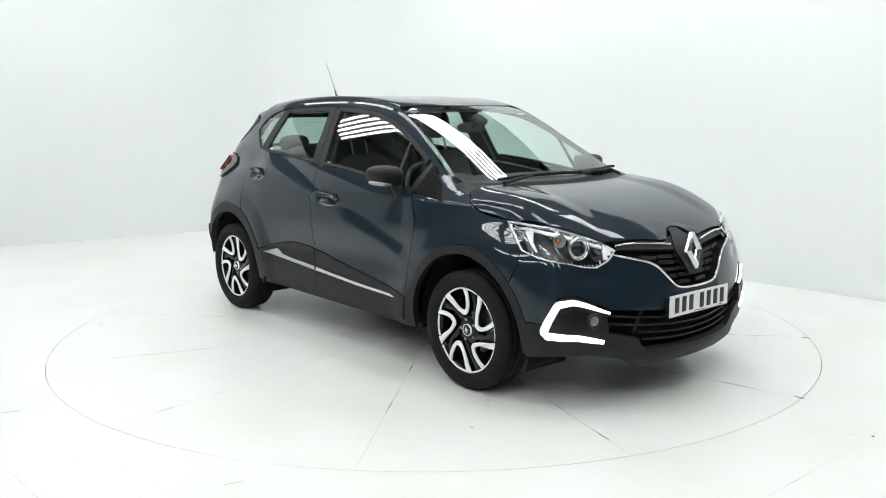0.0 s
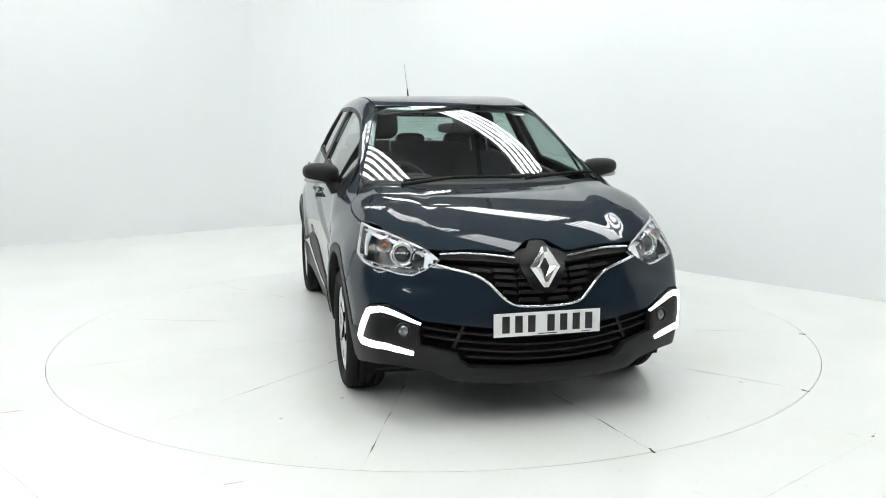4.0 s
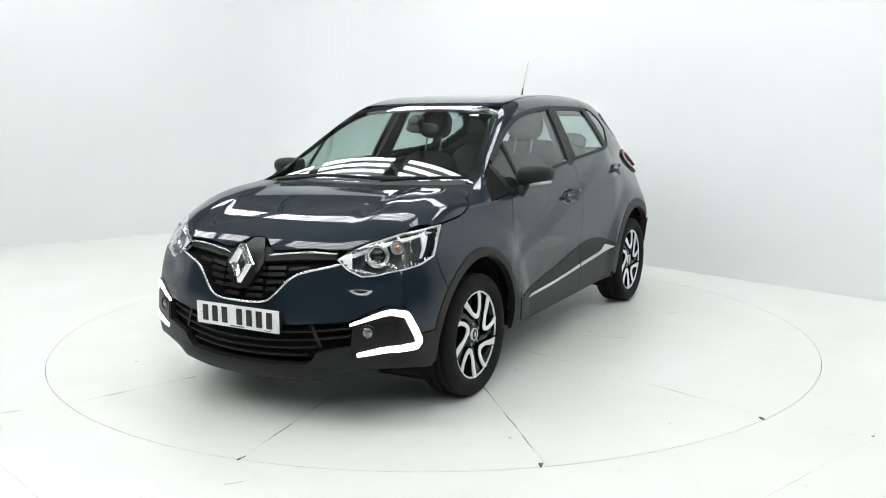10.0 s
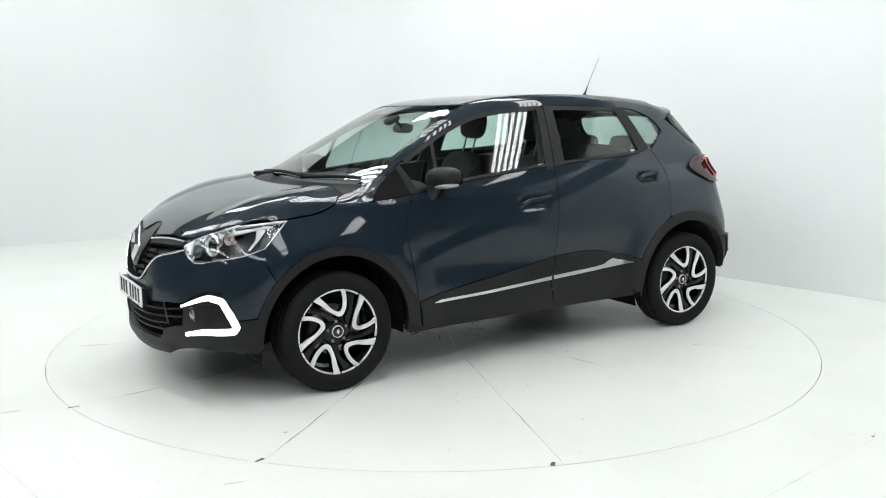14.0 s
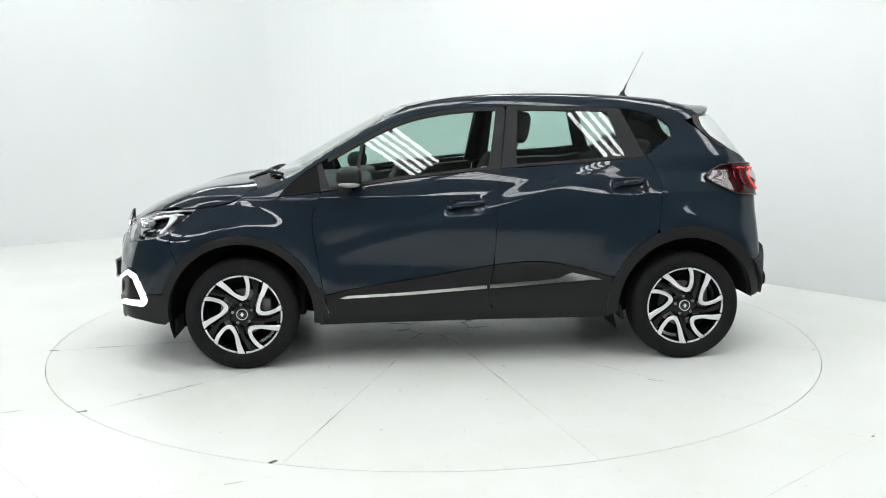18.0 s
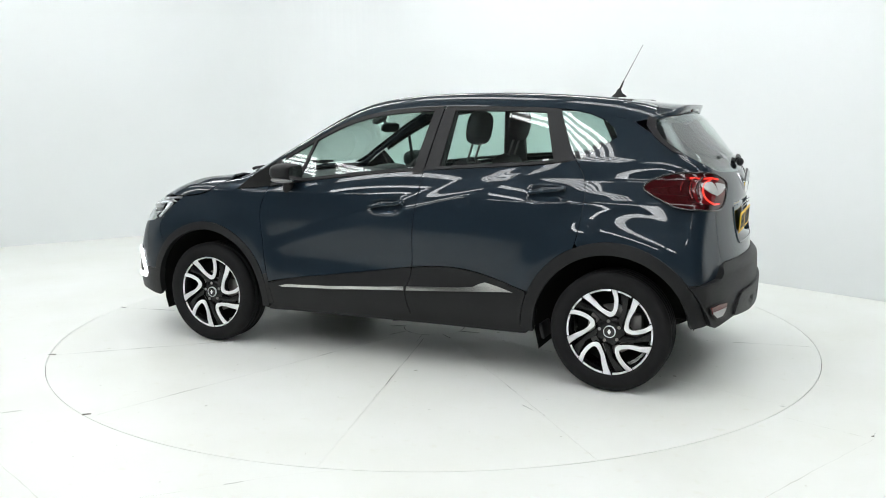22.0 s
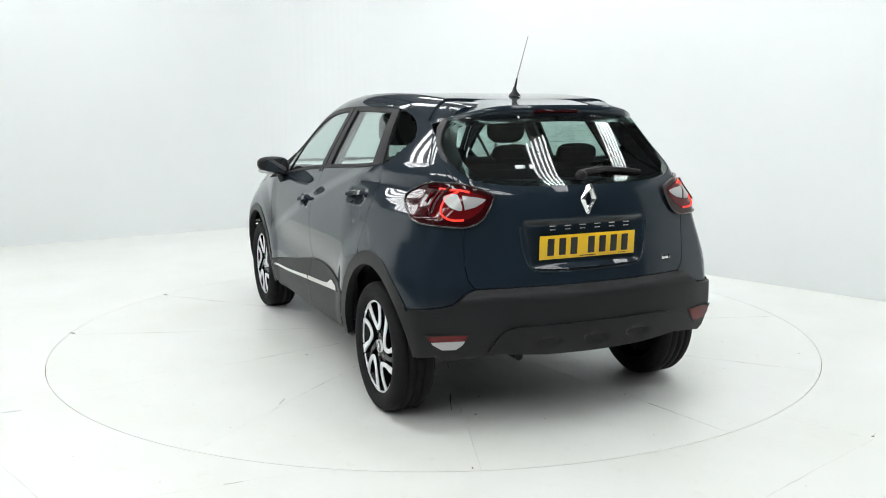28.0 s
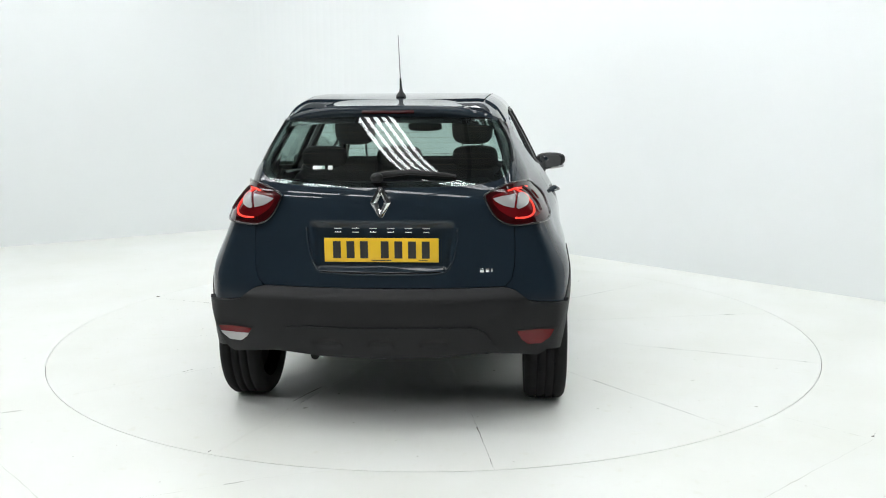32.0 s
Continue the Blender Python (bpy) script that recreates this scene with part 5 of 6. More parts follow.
for s in (1, -1):
    lamp = empty("headlight", car)
    tagged(lamp, "clear headlight with projector and chrome reflectors")
    outline = LAMP_LOW[:-1] + LAMP_REAR[:-1] + LAMP_TOP[:-1]
    skin("housing", S_front, inset(outline, -0.004), LAMPDARK, lamp, off=-0.075, rim=0, side=s, step=0.03)
    wallp = inset(outline, -0.002)
    skin("bezel", S_front, wallp + [wallp[0]] + inset(outline, 0.0045)[::-1] + [inset(outline, 0.0045)[-1]], ALLOY, lamp, off=-0.012, rim=0.012, side=s, step=0.02, label="chrome bezel inside the headlight")
    lens = skin("lens", S_front, outline, LENS, lamp, off=0.002, rim=0, gap=0.003, side=s, step=0.03, label="clear plastic headlight lens")
    lens.visible_shadow = False
    aim = Vector((0.93, s * 0.30, 0.0))
    c = front_point(s * 0.628, 0.808, 0.035)
    dish("projector_ring", c, aim, [(0.050, -0.05), (0.060, 0.0), (0.056, 0.012), (0.046, 0.006), (0.043, -0.02)], CHROME, lamp, "chrome projector ring")
    dish("projector_lens", c, aim, [(0.0, 0.012), (0.020, 0.009), (0.035, -0.002), (0.043, -0.018)], GLOSS, lamp, "round glass projector lens")
    dish("projector_glint", c, aim, [(0.040, -0.004), (0.0425, -0.001), (0.045, -0.004)], ALLOY, lamp)
    c2 = front_point(s * 0.545, 0.790, 0.040)
    dish("high_beam_reflector", c2, aim, [(0.004, -0.05), (0.030, -0.035), (0.048, 0.0), (0.052, 0.010)], LAMPGREY, lamp, "faceted chrome high beam reflector", seg=14)
    c3 = front_point(s * 0.70, 0.845, 0.03)
    dish("indicator_reflector", c3, aim, [(0.004, -0.03), (0.026, -0.015), (0.034, 0.008)], CLEARWHITE, lamp, seg=12)
    part("indicator_bulb", flat(ball(bmesh.new(), 0.012, c3 + Vector((-0.005, 0, 0)), 12)), AMBER, lamp, "orange indicator bulb")
    brow = [ff(0.50, 0.815), ff(0.55, 0.838), ff(0.62, 0.868), ff(0.69, 0.895), fs(1.66, 0.912), fs(1.62, 0.905), ff(0.69, 0.878), ff(0.62, 0.850), ff(0.55, 0.820)]
    skin("brow", S_front, brow, ALLOY, lamp, off=-0.018, rim=0.012, side=s, step=0.02, label="bright chrome brow line")
    guide = [fs(1.70, 0.905), fs(1.66, 0.893), fs(1.705, 0.845), fs(1.755, 0.800), fs(1.765, 0.801), fs(1.72, 0.848)]
    skin("side_light", S_front, guide, ALLOY, lamp, off=-0.020, rim=0.012, side=s, step=0.015, label="bright side light guide")
    # daytime running light and fog lamp
    drl = empty("daytime_running_light", car)
    tagged(drl, "glowing white C-shaped daytime running light")
    cee = [ff(0.572, 0.503), ff(0.70, 0.554), ff(0.742, 0.565), fs(1.905, 0.552), fs(1.868, 0.470), fs(1.846, 0.418), fs(1.862, 0.396), ff(0.735, 0.394), ff(0.605, 0.364)]
    cee = dense(cee, 0.024, False)
    for _ in range(3):
        cee = cee[:1] + [(p[0] + (q[0] - p[0]) * k, p[1] + (q[1] - p[1]) * k) for p, q in zip(cee, cee[1:]) for k in (0.25, 0.75)] + cee[-1:]
    band_on("light_bar", S_front, cee, [0.010, 0.018, 0.025, 0.031, 0.035, 0.036, 0.034, 0.030, 0.026, 0.019], DRL, drl, off=0.010, side=s)
    band_on("surround", S_front, cee, [0.016, 0.024, 0.031, 0.037, 0.041, 0.042, 0.040, 0.036, 0.032, 0.025], EMBLEM, drl, off=0.003, depth=0.004, side=s)
    fog = empty("fog_light", car)
    tagged(fog, "small round fog light in black pocket")
    pocket = [ff(0.592, 0.400), ff(0.70, 0.424), ff(0.745, 0.428), fs(1.890, 0.445), fs(1.915, 0.505), ff(0.745, 0.532), ff(0.70, 0.528), ff(0.592, 0.492)]
    skin("pocket", S_front, pocket, BLADE, fog, off=0.0065, rim=0.004, side=s, step=0.03)
    cf = front_point(s * 0.648, 0.470, 0.002)
    dish("fog_lens", cf, (0.95, s * 0.3, 0), [(0.0, 0.016), (0.014, 0.014), (0.025, 0.010), (0.028, 0.004)], LAMPGREY, fog, "clear fog light lens", 24)
    dish("fog_ring", cf, (0.95, s * 0.3, 0), [(0.027, 0.010), (0.031, 0.014), (0.036, 0.012), (0.040, 0.0)], PLASTIC, fog, "black fog light ring", 24)
    # rear lamps
    tl = empty("tail_light", car)
    tagged(tl, "red tail light with glowing light guides")
    tail = smooth_line([rs(-1.435, 1.082), rs(-1.53, 1.138), rs(-1.62, 1.150), rf(0.66, 1.152), rf(0.59, 1.148), rf(0.52, 1.126), rf(0.465, 1.100), rf(0.468, 1.075), rf(0.50, 1.015), rf(0.545, 0.975), rf(0.60, 0.962), rf(0.665, 0.966), rs(-1.64, 0.975), rs(-1.55, 1.005), rs(-1.47, 1.045)], 0.03, True)
    skin("housing", S_rear, tail, RED_DEEP, tl, off=0.010, rim=0.014, side=s, step=0.015, label="dark red tail light lens")
    core = smooth_line([rs(-1.66, 1.122), rf(0.66, 1.132), rf(0.60, 1.130), rf(0.54, 1.108), rf(0.495, 1.085), rf(0.52, 1.040), rf(0.56, 1.010), rf(0.60, 0.995), rf(0.68, 0.995), rs(-1.70, 1.01), rs(-1.675, 1.06)], 0.02, True)
    skin("red_lens", S_rear, core, RED, tl, off=0.012, rim=0.003, side=s, step=0.015, label="bright red lens")
    wh = smooth_line([rf(0.655, 1.078), rf(0.642, 1.092), rf(0.608, 1.097), rf(0.606, 1.040), rf(0.638, 1.042), rf(0.653, 1.054)], 0.012, True)
    skin("white_lens", S_rear, wh, CLEARWHITE, tl, off=0.019, rim=0.004, side=s, step=0.012, label="clear indicator lens")
    wh2 = [rf(0.594, 1.097), rf(0.54, 1.092), rf(0.500, 1.082), rf(0.515, 1.068), rf(0.55, 1.050), rf(0.594, 1.040)]
    skin("reversing_lens", S_rear, wh2, CLEARWHITE, tl, off=0.017, rim=0.004, side=s, step=0.02, label="clear reversing light lens")
    for line, stuff, note in (([rf(0.565, 1.112), rf(0.605, 1.120), rf(0.645, 1.124), rs(-1.745, 1.116), rs(-1.722, 1.090), rs(-1.724, 1.05), rs(-1.745, 1.015), rf(0.655, 0.997), rf(0.60, 0.995)], RED_GLOW, "glowing red light guide"),
                              ([rs(-1.700, 1.128), rs(-1.668, 1.112), rs(-1.660, 1.085), rs(-1.665, 1.050), rs(-1.680, 1.022)], RED, "red light guide"), ([rs(-1.625, 1.100), rs(-1.618, 1.080), rs(-1.622, 1.060)], RED, "red light guide")):
        c = smooth_line(line, 0.01)
        tube_on("light_guide", S_rear, c, 0.0044, stuff, tl, off=0.015, side=s, label=note)
    # added dark fin that hides the guide's glow from front and side
    fin = smooth_line([rs(-1.712, 1.122), rs(-1.695, 1.090), rs(-1.697, 1.05), rs(-1.712, 1.012)], 0.01)
    tube_on("glow_shield", S_rear, fin, 0.007, RED_DEEP, tl, off=0.024, side=s)
    tube_on("lens_edge", S_rear, tail + tail[:1], 0.005, GLOSS, tl, off=0.012, side=s)
    # rear reflector
    refl = empty("rear_reflector", car)
    q = [rf(0.772, 0.484), rf(0.70, 0.489), rf(0.605, 0.485), rf(0.625, 0.447), rf(0.655, 0.424), rf(0.715, 0.424), rf(0.755, 0.450)]
    pk = inset(q, -0.007)
    skin("pocket", S_rear, pk, PLASTIC, refl, off=0.0375, rim=0.002, side=s, step=0.02)
    skin("reflector", S_rear, q, RED, refl, off=0.041, rim=0.006, side=s, step=0.02, label="red reflector")
    if s > 0:
        skin("reversing_lens", S_rear, [rf(0.760, 0.460), rf(0.617, 0.462), rf(0.627, 0.446), rf(0.656, 0.425), rf(0.714, 0.425), rf(0.753, 0.450)], CLEARWHITE, refl, off=0.044, rim=0.006, side=s, step=0.02, label="clear lower lens")

# number plates: the characters as plain bars
def number_plate(x, z, facing, tilt, ground):
    pl = empty("number_plate", car)
    pl.matrix_basis = Matrix.Translation((x, 0, z)) @ pose(0, 0, 0, 0, tilt, 0 if facing > 0 else 180)
    tagged(pl, ("white" if facing > 0 else "yellow") + " number plate with black character bars")
    part("plate", flat(box(bmesh.new(), (0.006, 0.520, 0.111), (0.003, 0, 0), bevel=0.0025)), ground, pl)
    ys = [-0.192, -0.130, -0.068, 0.026, 0.088, 0.150, 0.212]
    for y in ys:
        part("bar", flat(box(bmesh.new(), (0.002, 0.036, 0.079), (0.007, y - 0.01, 0.002), bevel=0.0008)), INK, pl)
    part("bar", box(bmesh.new(), (0.001, 0.09, 0.004), (0.0066, 0, -0.047)), INK, pl)
    part("bar", box(bmesh.new(), (0.001, 0.04, 0.003), (0.0066, 0.19, -0.047)), INK, pl)
    if facing > 0:
        for y in (-0.235, 0.235):
            b = bmesh.new()
            rod(b, (0.005, y, 0), (0.009, y, 0), 0.006, 0.005, 12)
            part("screw_cap", flat(b), WHITE_PLATE, pl)
    return pl


number_plate(2.166, 0.505, 1, 0, WHITE_PLATE)
part("plate_holder", flat(box(bmesh.new(), (0.03, 0.50, 0.09), (2.150, 0, 0.505), bevel=0.006)), PLASTIC, car)
number_plate(-1.872, 0.857, -1, 3, YELLOW_PLATE)
diamond("emblem", car, -1.866, 1.073, 0.048, 0.072, -1, 5)
# the model lettering and the engine mark, as plain chrome bars
for y in (0.195, 0.115, 0.035, -0.045, -0.125, -0.205):
    b = box(bmesh.new(), (0.006, 0.034, 0.006), (-1.878, y, 0.957), bevel=0.001)
    part("letter_bar", flat(box(b, (0.006, 0.030, 0.006), (-1.878, y, 0.940), bevel=0.001)), EMBLEM, gate)
for y in (-0.455, -0.480, -0.500):
    p = S_rear(one(rf(-y, 0.763)[0]), one(0.763))[0]
    part("mark_bar", flat(box(bmesh.new(), (0.006, 0.017 if y > -0.49 else 0.006, 0.020), (p[0] - 0.003, y, 0.763), Euler((0, 0, -0.2)), bevel=0.0015)), EMBLEM, gate)
for y, w, h in ((0.30, 0.055, 0.018), (0.245, 0.02, 0.02)):
    p = S_rear(one(rf(y, 1.215)[0]), one(1.215))[0]
    part("sticker", box(bmesh.new(), (0.002, w, h), (p[0] + 0.006, y, 1.222), Euler((0, 0.60, 0.15))), WHITE_DECAL, gate, "small white window sticker")
rim_line = [rf(y, z) for y, z in smooth_line([(0.345, 0.955), (0.337, 0.88), (0.318, 0.80), (0.295, 0.764), (0.25, 0.752), (0.12, 0.748), (0.0, 0.747)], 0.02)]
tube_on("plate_rim", S_rear, [(-a, z) for a, z in rim_line] + rim_line[::-1][1:], 0.0065, PAINT, gate, off=-0.001)
# handle bar under the lettering, brake light
skin("plate_lip", S_rear, closed([rf(0, 0.758), rf(0.2, 0.758), rf(0.28, 0.762), rf(0.28, 0.752), rf(0, 0.748)]), GLOSS, gate, off=0.005, rim=0.006, step=0.02)

# spoiler
def spoiler():
    xs, ys = 12, 28
    verts, faces = [], []
    grid = {}
    for layer in (0, 1):
        for i in range(xs + 1):
            for j in range(ys + 1):
                y = -0.53 + 1.06 * j / ys
                u = i / xs
                x0 = -1.262 - 0.10 * (abs(y) / 0.53) ** 4
                x1 = -1.585 + 0.04 * y * y + 0.13 * (abs(y) / 0.53) ** 6
                x = x0 + (x1 - x0) * u
                drop = 0.075 * max(0, (abs(y) - 0.20) / 0.33) ** 2.6
                z = float(TOP(x)) - 0.03 * y * y - drop - 0.012 * u * (1 - u) + 0.010 * u * u
                t = 0.008 + 0.044 * u + 0.020 * (abs(y) / 0.53) ** 8
                grid[layer, i, j] = len(verts)
                verts.append((x + (0.018 * u if layer else 0), y, z - (t if layer else 0)))
    for i in range(xs):
        for j in range(ys):
            a, b, c, d = grid[0, i, j], grid[0, i + 1, j], grid[0, i + 1, j + 1], grid[0, i, j + 1]
            faces.append((a, b, c, d))
            a, b, c, d = grid[1, i, j], grid[1, i + 1, j], grid[1, i + 1, j + 1], grid[1, i, j + 1]
            faces.append((d, c, b, a))
    for j in range(ys):
        faces.append((grid[0, xs, j], grid[1, xs, j], grid[1, xs, j + 1], grid[0, xs, j + 1]))
    for i in range(xs):
        faces.append((grid[0, i, 0], grid[1, i, 0], grid[1, i + 1, 0], grid[0, i + 1, 0]))
        faces.append((grid[0, i, ys], grid[0, i + 1, ys], grid[1, i + 1, ys], grid[1, i, ys]))
    sp = part("spoiler", mesh_of("spoiler", verts, faces, PAINT), PAINT, car, "dark blue roof spoiler")
    part("brake_light", flat(box(bmesh.new(), (0.016, 0.25, 0.020), (-1.571, 0, 1.473), Euler((0, 0.3, 0)), bevel=0.004)), RED_DEEP, sp, "red high brake light strip")
    return sp


spoiler()
skin("header_trim", S_rear, closed([rf(0, 1.43), rf(0.3, 1.425), rf(0.50, 1.41), rf(0.525, 1.44), rf(0.3, 1.47), rf(0, 1.475)]), GLOSS, gate, off=-0.008, rim=0.0, step=0.03)

# aerial
aerial = empty("aerial", car)
tagged(aerial, "thin black roof aerial leaning back")
aerial.location = (0, -0.012, 0)
v, f = lathe([(0.0, 0.045), (0.008, 0.042), (0.014, 0.020), (0.030, 0.004), (0.034, -0.006)], 20)
part("base", mesh_of("base", [(x * 1.4 - 1.125, z * 0.8, 1.556 + y) for x, y, z in v], f, PLASTIC), PLASTIC, aerial)
b = bmesh.new()
rod(b, (-1.128, 0, 1.590), (-1.150, 0, 1.645), 0.007, 0.0045, 10)
part("grip", flat(b), PLASTIC, aerial)
b = bmesh.new()
rod(b, (-1.150, 0, 1.645), (-1.259, -0.004, 1.854), 0.0028, 0.0018, 8)
part("whip", flat(b), GREY, aerial)

# wipers
def wiper(points, width, parent_name="wiper", lift=0.014):
    w = empty(parent_name, car)
    tagged(w, "black windscreen wiper lying at the screen base")
    (x0, y0), (x1, y1), (x2, y2) = points
    p = [Vector(S_top(one(x), one(y))[0]) + Vector((0.0, 0, lift)) for x, y in ((x0, y0), (x1, y1), (x2, y2))]
    b = bmesh.new()
    rod(b, p[0], p[1], 0.013, 0.008, 8)
    ball(b, 0.013, p[0], 10)
    part("arm", flat(b), PLASTIC, w)
    dx, dy = x2 - x1, y2 - y1
    line = [(x1 - 0.75 * dx + 1.75 * dx * i / 12, y1 - 0.75 * dy + 1.75 * dy * i / 12) for i in range(13)]
    tube_on("blade", S_top, line, width, RUBBER, w, off=0.012)


wiper([(1.24, -0.50), (1.185, -0.20), (1.200, 0.18)], 0.009)
wiper([(1.20, 0.12), (1.150, 0.40), (1.06, 0.66)], 0.009)
rw = empty("rear_wiper", car)
tagged(rw, "black rear wiper resting across the rear window")
pa = [Vector(S_rear(one(rf(y, z)[0]), one(z))[0]) * Vector((1, 1, 1)) for y, z in ((0.03, 1.165), (0.02, 1.20))]
b = bmesh.new()
ball(b, 0.030, (-1.838, 0.02, 1.180), 14, (0.7, 1, 0.8))
pts = []
for y, z in ((0.02, 1.190), (-0.12, 1.205), (-0.26, 1.195), (-0.335, 1.186)):
    p = S_rear(one(rf(abs(y), z)[0]), one(z))[0]
    pts.append(Vector((p[0] - 0.020, y, z)))
for i in range(3):
    rod(b, pts[i], pts[i + 1], 0.016 - 0.003 * i, 0.013 - 0.003 * i, 8)
part("arm", flat(b), PLASTIC, rw)
tube_on("blade", S_rear, [(-rf(abs(y), z)[0] if y < 0 else rf(y, z)[0], z) for y, z in ((0.02, 1.176), (-0.06, 1.183), (-0.12, 1.191), (-0.20, 1.187), (-0.26, 1.181), (-0.335, 1.172))], 0.006, RUBBER, rw, off=0.006)

# door mirrors
def superbox(sx, sy, sz, e=2.6, nu=20, nv=12):
    """A soft pillow form."""
    verts, faces = [], []
    sp = lambda w, m: math.copysign(abs(w) ** m, w)
    for i in range(nv + 1):
        v = -math.pi / 2 + math.pi * i / nv
        for j in range(nu):
            u = 2 * math.pi * j / nu
            verts.append((sx * sp(math.cos(v), 2 / e) * sp(math.cos(u), 2 / e), sy * sp(math.cos(v), 2 / e) * sp(math.sin(u), 2 / e), sz * sp(math.sin(v), 2 / e)))
    for i in range(nv):
        for j in range(nu):
            k = (j + 1) % nu
            faces.append((i * nu + j, i * nu + k, (i + 1) * nu + k, (i + 1) * nu + j))
    return verts, faces


for s in (1, -1):
    mi = empty("door_mirror", car)
    tagged(mi, "black door mirror with clear side indicator")
    v, f = superbox(0.098, 0.108, 0.068, 2.8, 28, 16)
    out = []
    for x, y, z in v:
        k = 1 - 0.28 * (y + 0.108) / 0.216          # slimmer outwards
        xx = x * (1.0 if x > 0 else 0.55)           # flat towards the rear
        out.append((0.655 + xx * (0.75 + 0.25 * k) - 0.03 * (y + 0.098), s * (0.890 + y), 1.112 + z * k + 0.010 * (y / 0.098)))
    part("cap", mesh_of("cap", out, [q if s > 0 else q[::-1] for q in f], PLASTIC), PLASTIC, mi, "matt black mirror cap")
    b = bmesh.new()
    rod(b, (0.72, s * 0.780, 0.965), (0.680, s * 0.845, 1.075), 0.040, 0.030, 14)
    part("foot", flat(b), PLASTIC, mi)
    gl = [(0.5935 - 0.03 * (y - 0.89), s * y, z) for y, z in ((0.815, 1.075), (0.83, 1.063), (0.94, 1.073), (0.962, 1.088), (0.962, 1.140), (0.945, 1.153), (0.83, 1.160), (0.815, 1.148))]
    part("mirror_glass", mesh_of("mirror_glass", gl, [tuple(range(8)) if s < 0 else tuple(range(7, -1, -1))], MIRROR, False), MIRROR, mi, "silver mirror glass")
    v, f = superbox(0.060, 0.070, 0.016, 2.4, 20, 10)
    part("indicator", mesh_of("indicator", [(0.672 + x - 0.03 * (y + 0.05), s * (0.922 + y), 1.068 + z + 0.10 * (y + 0.02)) for x, y, z in v], [q if s > 0 else q[::-1] for q in f], CLEARWHITE), CLEARWHITE, mi, "clear mirror indicator lens")

# ---- cabin ----
def soft(name, size, at, turn, material, parent, label="", e=3.2):
    v, f = superbox(size[0] / 2, size[1] / 2, size[2] / 2, e, 24, 12)
    m = Matrix.Translation(at) @ Euler([radians(a) for a in turn]).to_matrix().to_4x4()
    return part(name, mesh_of(name, [m @ Vector(p) for p in v], f, material), material, parent, label)


for s in (1, -1):
    seat = empty("front_seat", car)
    tagged(seat, "dark grey fabric front seat with headrest")
    soft("cushion", (0.52, 0.50, 0.16), (0.08, s * 0.36, 0.62), (0, -8, 0), FABRIC, seat)
    soft("backrest", (0.16, 0.48, 0.58), (-0.225, s * 0.36, 0.905), (0, -17, 0), FABRIC, seat)
    soft("headrest", (0.11, 0.25, 0.20), (-0.375, s * 0.36, 1.372), (0, -10, 0), FABRIC, seat)
    for k in (-0.06, 0.06):
        b = bmesh.new()
        rod(b, (-0.31, s * 0.36 + k, 1.15), (-0.37, s * 0.36 + k, 1.33), 0.007, seg=8)
        part("headrest_post", flat(b), STEEL, seat)
    # inner door skins
    for nm, x0, x1 in (("front_door_lining", 0.80, -0.16), ("rear_door_lining", -0.20, -1.0)):
        pl = belt_line(x0, x1, 12, lambda x: BELT(x) + 0.004) + ([(x1, 0.33)] if x1 > -0.5 else [(x1, 0.86), (-0.86, 0.62), (-0.82, 0.33)]) + [(x0, 0.33)]
        skin(nm, S_side, pl, CABIN, car, off=-0.07, rim=0.02, side=s, step=0.06)
    skin("pillar_lining", S_side, [(-0.12, 1.10), (-0.30, 1.12), (-0.32, 1.49), (-0.20, 1.49)], CABIN, car, off=-0.035, rim=0.02, side=s, step=0.06)
    skin("rear_lining", S_rear, [rs(-0.98, 1.180), rs(-1.08, 1.200), rs(-1.28, 1.300), rs(-1.50, 1.22), rf(0.58, 1.16), rf(0.58, 0.78), rs(-1.2, 0.82), rs(-1.0, 0.85)], CABIN, car, off=-0.06, rim=0.0, side=s, step=0.02)
    skin("corner_lining", S_rear, [rs(-1.285, 1.320), rs(-1.265, 1.400), rs(-1.21, 1.440), rs(-1.38, 1.425), rf(0.54, 1.405), rf(0.575, 1.30), rf(0.585, 1.20), rs(-1.46, 1.235)], CABIN, car, off=-0.05, rim=0.0, side=s, step=0.02)
bench = empty("rear_bench", car)
tagged(bench, "dark grey fabric rear bench with three headrests")
soft("cushion", (0.48, 1.20, 0.16), (-0.72, 0, 0.66), (0, -6, 0), FABRIC, bench)
soft("backrest", (0.16, 1.22, 0.60), (-1.02, 0, 0.94), (0, -18, 0), FABRIC, bench, "", 4)
for y in (-0.40, 0, 0.40):
    soft("headrest", (0.09, 0.24, 0.12), (-1.13, y, 1.235), (0, -10, 0), FABRIC, bench)
dash = empty("dashboard", car)
tagged(dash, "black moulded dashboard")
soft("top", (0.62, 1.38, 0.16), (0.86, 0, 0.985), (0, 3, 0), CABIN, dash, "", 5)
soft("face", (0.30, 1.36, 0.40), (0.70, 0, 0.82), (0, 0, 0), CABIN, dash, "", 5)
soft("binnacle", (0.18, 0.34, 0.10), (0.62, -0.36, 1.045), (0, 0, 0), CABIN, dash)
sw = empty("steering_wheel", car)
tagged(sw, "black three-spoke steering wheel")
sw.matrix_basis = pose(0.43, -0.36, 0.985, 0, 66, 0)
tv2, tf4 = [], []
for i in range(40):
    a = 2 * math.pi * i / 40
    for j in range(8):
        q = 2 * math.pi * j / 8
        r = 0.175 + 0.015 * math.cos(q)
        tv2.append((r * math.cos(a), r * math.sin(a), 0.015 * math.sin(q)))
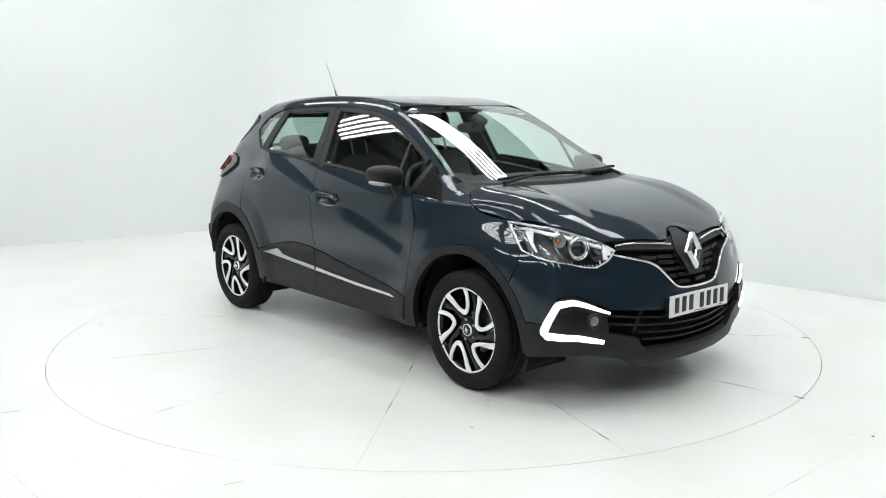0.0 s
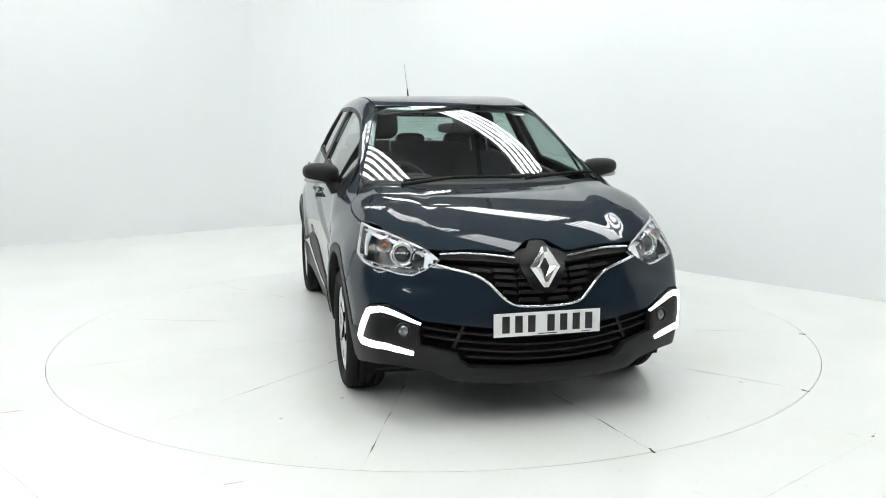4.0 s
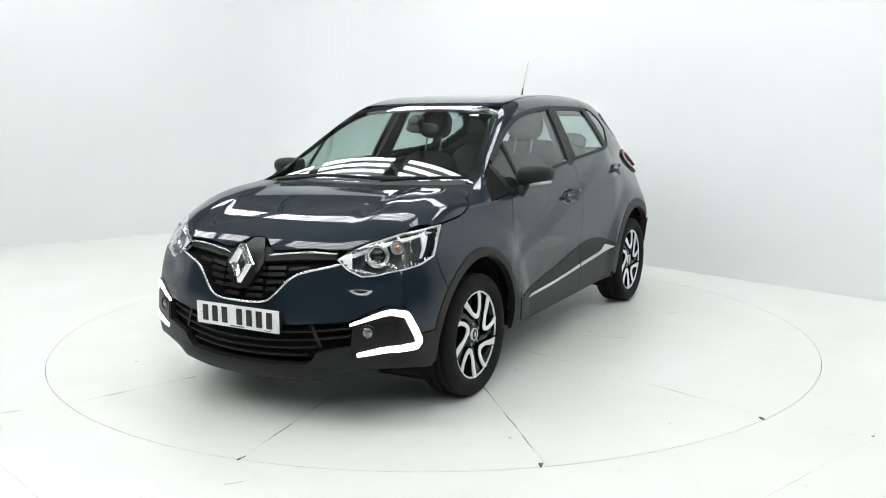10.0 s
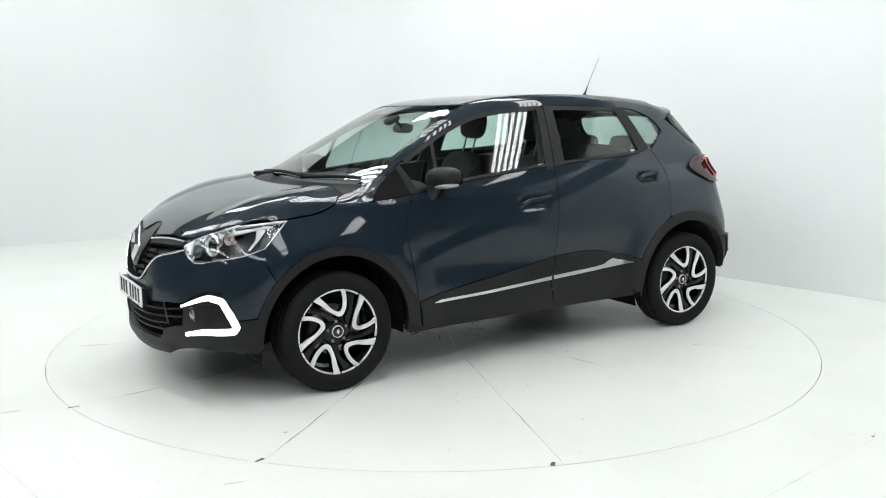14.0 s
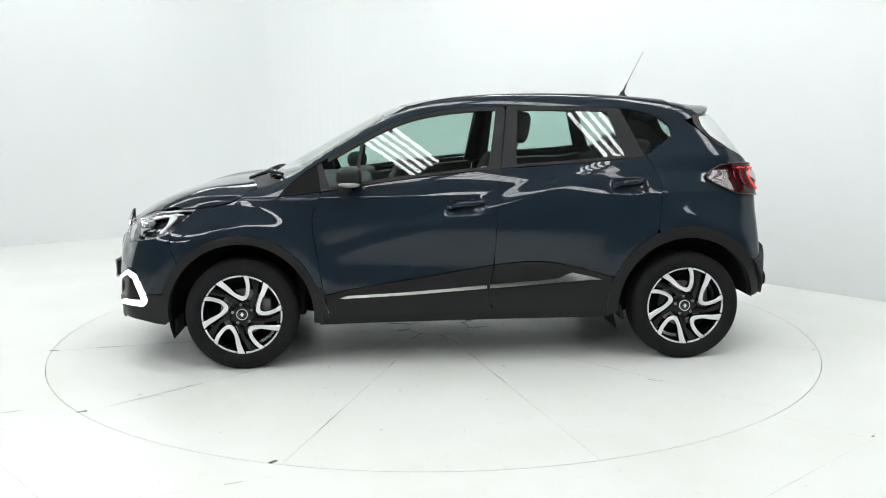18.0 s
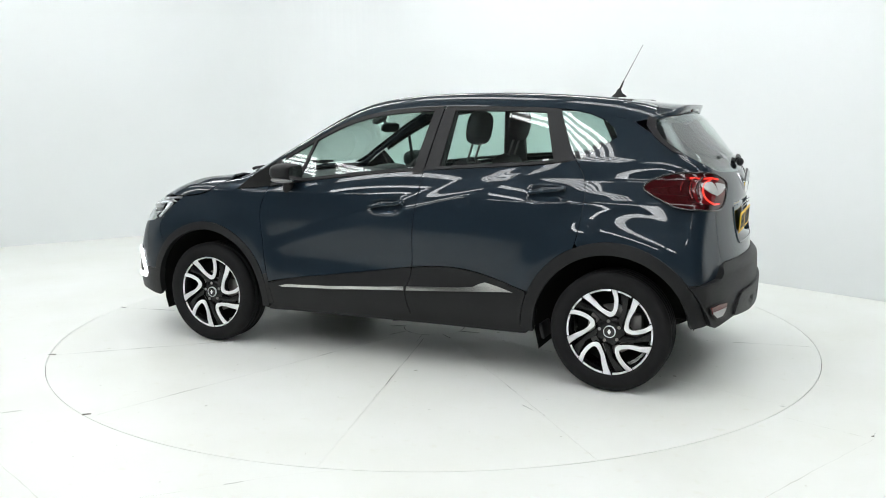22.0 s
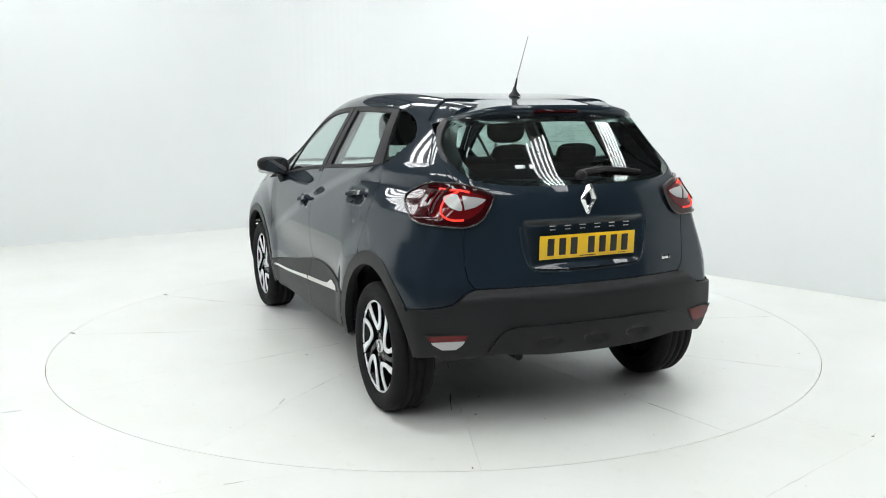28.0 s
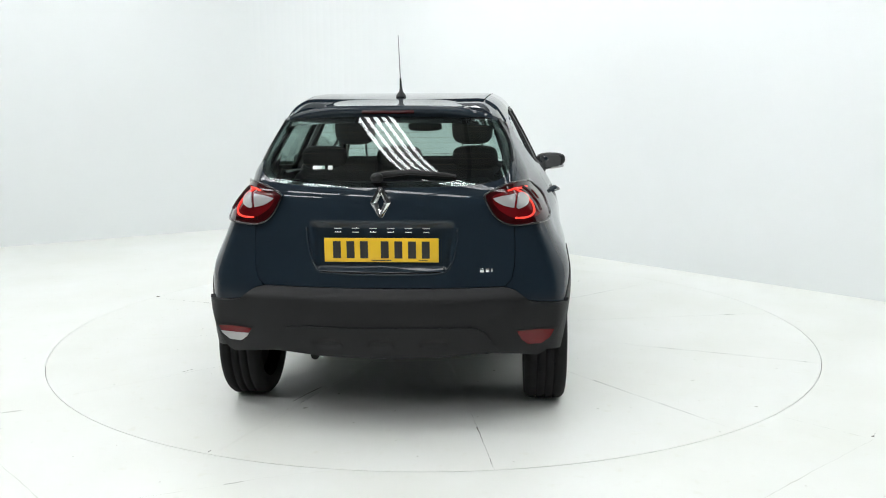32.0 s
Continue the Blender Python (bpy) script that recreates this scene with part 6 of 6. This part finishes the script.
for i in range(40):
    for j in range(8):
        tf4.append((i * 8 + j, ((i + 1) % 40) * 8 + j, ((i + 1) % 40) * 8 + (j + 1) % 8, i * 8 + (j + 1) % 8))
part("rim", mesh_of("rim", tv2, tf4, CABIN), CABIN, sw)
part("hub", flat(box(bmesh.new(), (0.12, 0.14, 0.05), (0, 0, 0), bevel=0.02)), CABIN, sw)
for a in (90, 210 + 60, 180):
    b = bmesh.new()
    rod(b, (0, 0, 0), (0.17 * math.cos(radians(a)), 0.17 * math.sin(radians(a)), 0), 0.016, 0.012, 8)
    part("spoke", flat(b), CABIN, sw)
rm = empty("rear_view_mirror", car)
tagged(rm, "black rear-view mirror under the roof")
soft("case", (0.03, 0.24, 0.065), (0.42, 0, 1.365), (0, -12, 0), CABIN, rm)
soft("sensor_box", (0.10, 0.09, 0.04), (0.50, 0, 1.418), (0, 28, 0), CABIN, rm)
b = bmesh.new()
rod(b, (0.48, 0, 1.42), (0.43, 0, 1.37), 0.012, seg=8)
part("stem", flat(b), CABIN, rm)
hl = [(0.36, 0.0), (0.36, 0.48), (-1.25, 0.44), (-1.30, 0.0)]
skin("headliner", S_top, hl + [(x, -y) for x, y in reversed(hl) if y > 1e-6], HEADLINER, car, off=-0.035, rim=0.01, step=0.08)
part("parcel_shelf", flat(box(bmesh.new(), (0.50, 1.05, 0.02), (-1.38, 0, 1.10), bevel=0.006)), CABIN, car)
part("bulkhead", flat(box(bmesh.new(), (0.05, 1.3, 0.7), (0.98, 0, 0.62), bevel=0.01)), DARK, car)
b = flat(box(bmesh.new(), (0.002, 0.07, 0.018), (0.0, 0, 0), bevel=0.0005))
part("screen_sticker", b, WHITE_DECAL, car, "small white paper sticker").matrix_basis = pose(0.475, 0.40, 1.448, 0, -62, -12)



def motions():
    rows, rows_c = [], []
    for t, a in SPIN:
        m = pose(0, 0, 0, 0, 0, a)
        rows.append((t, m))
        rows_c.append((t, m @ pose(OFF_X, OFF_Y, 0, 0, 0, OFF_TURN)))
    walk(turntable, rows)
    walk(car, rows_c)


motions()
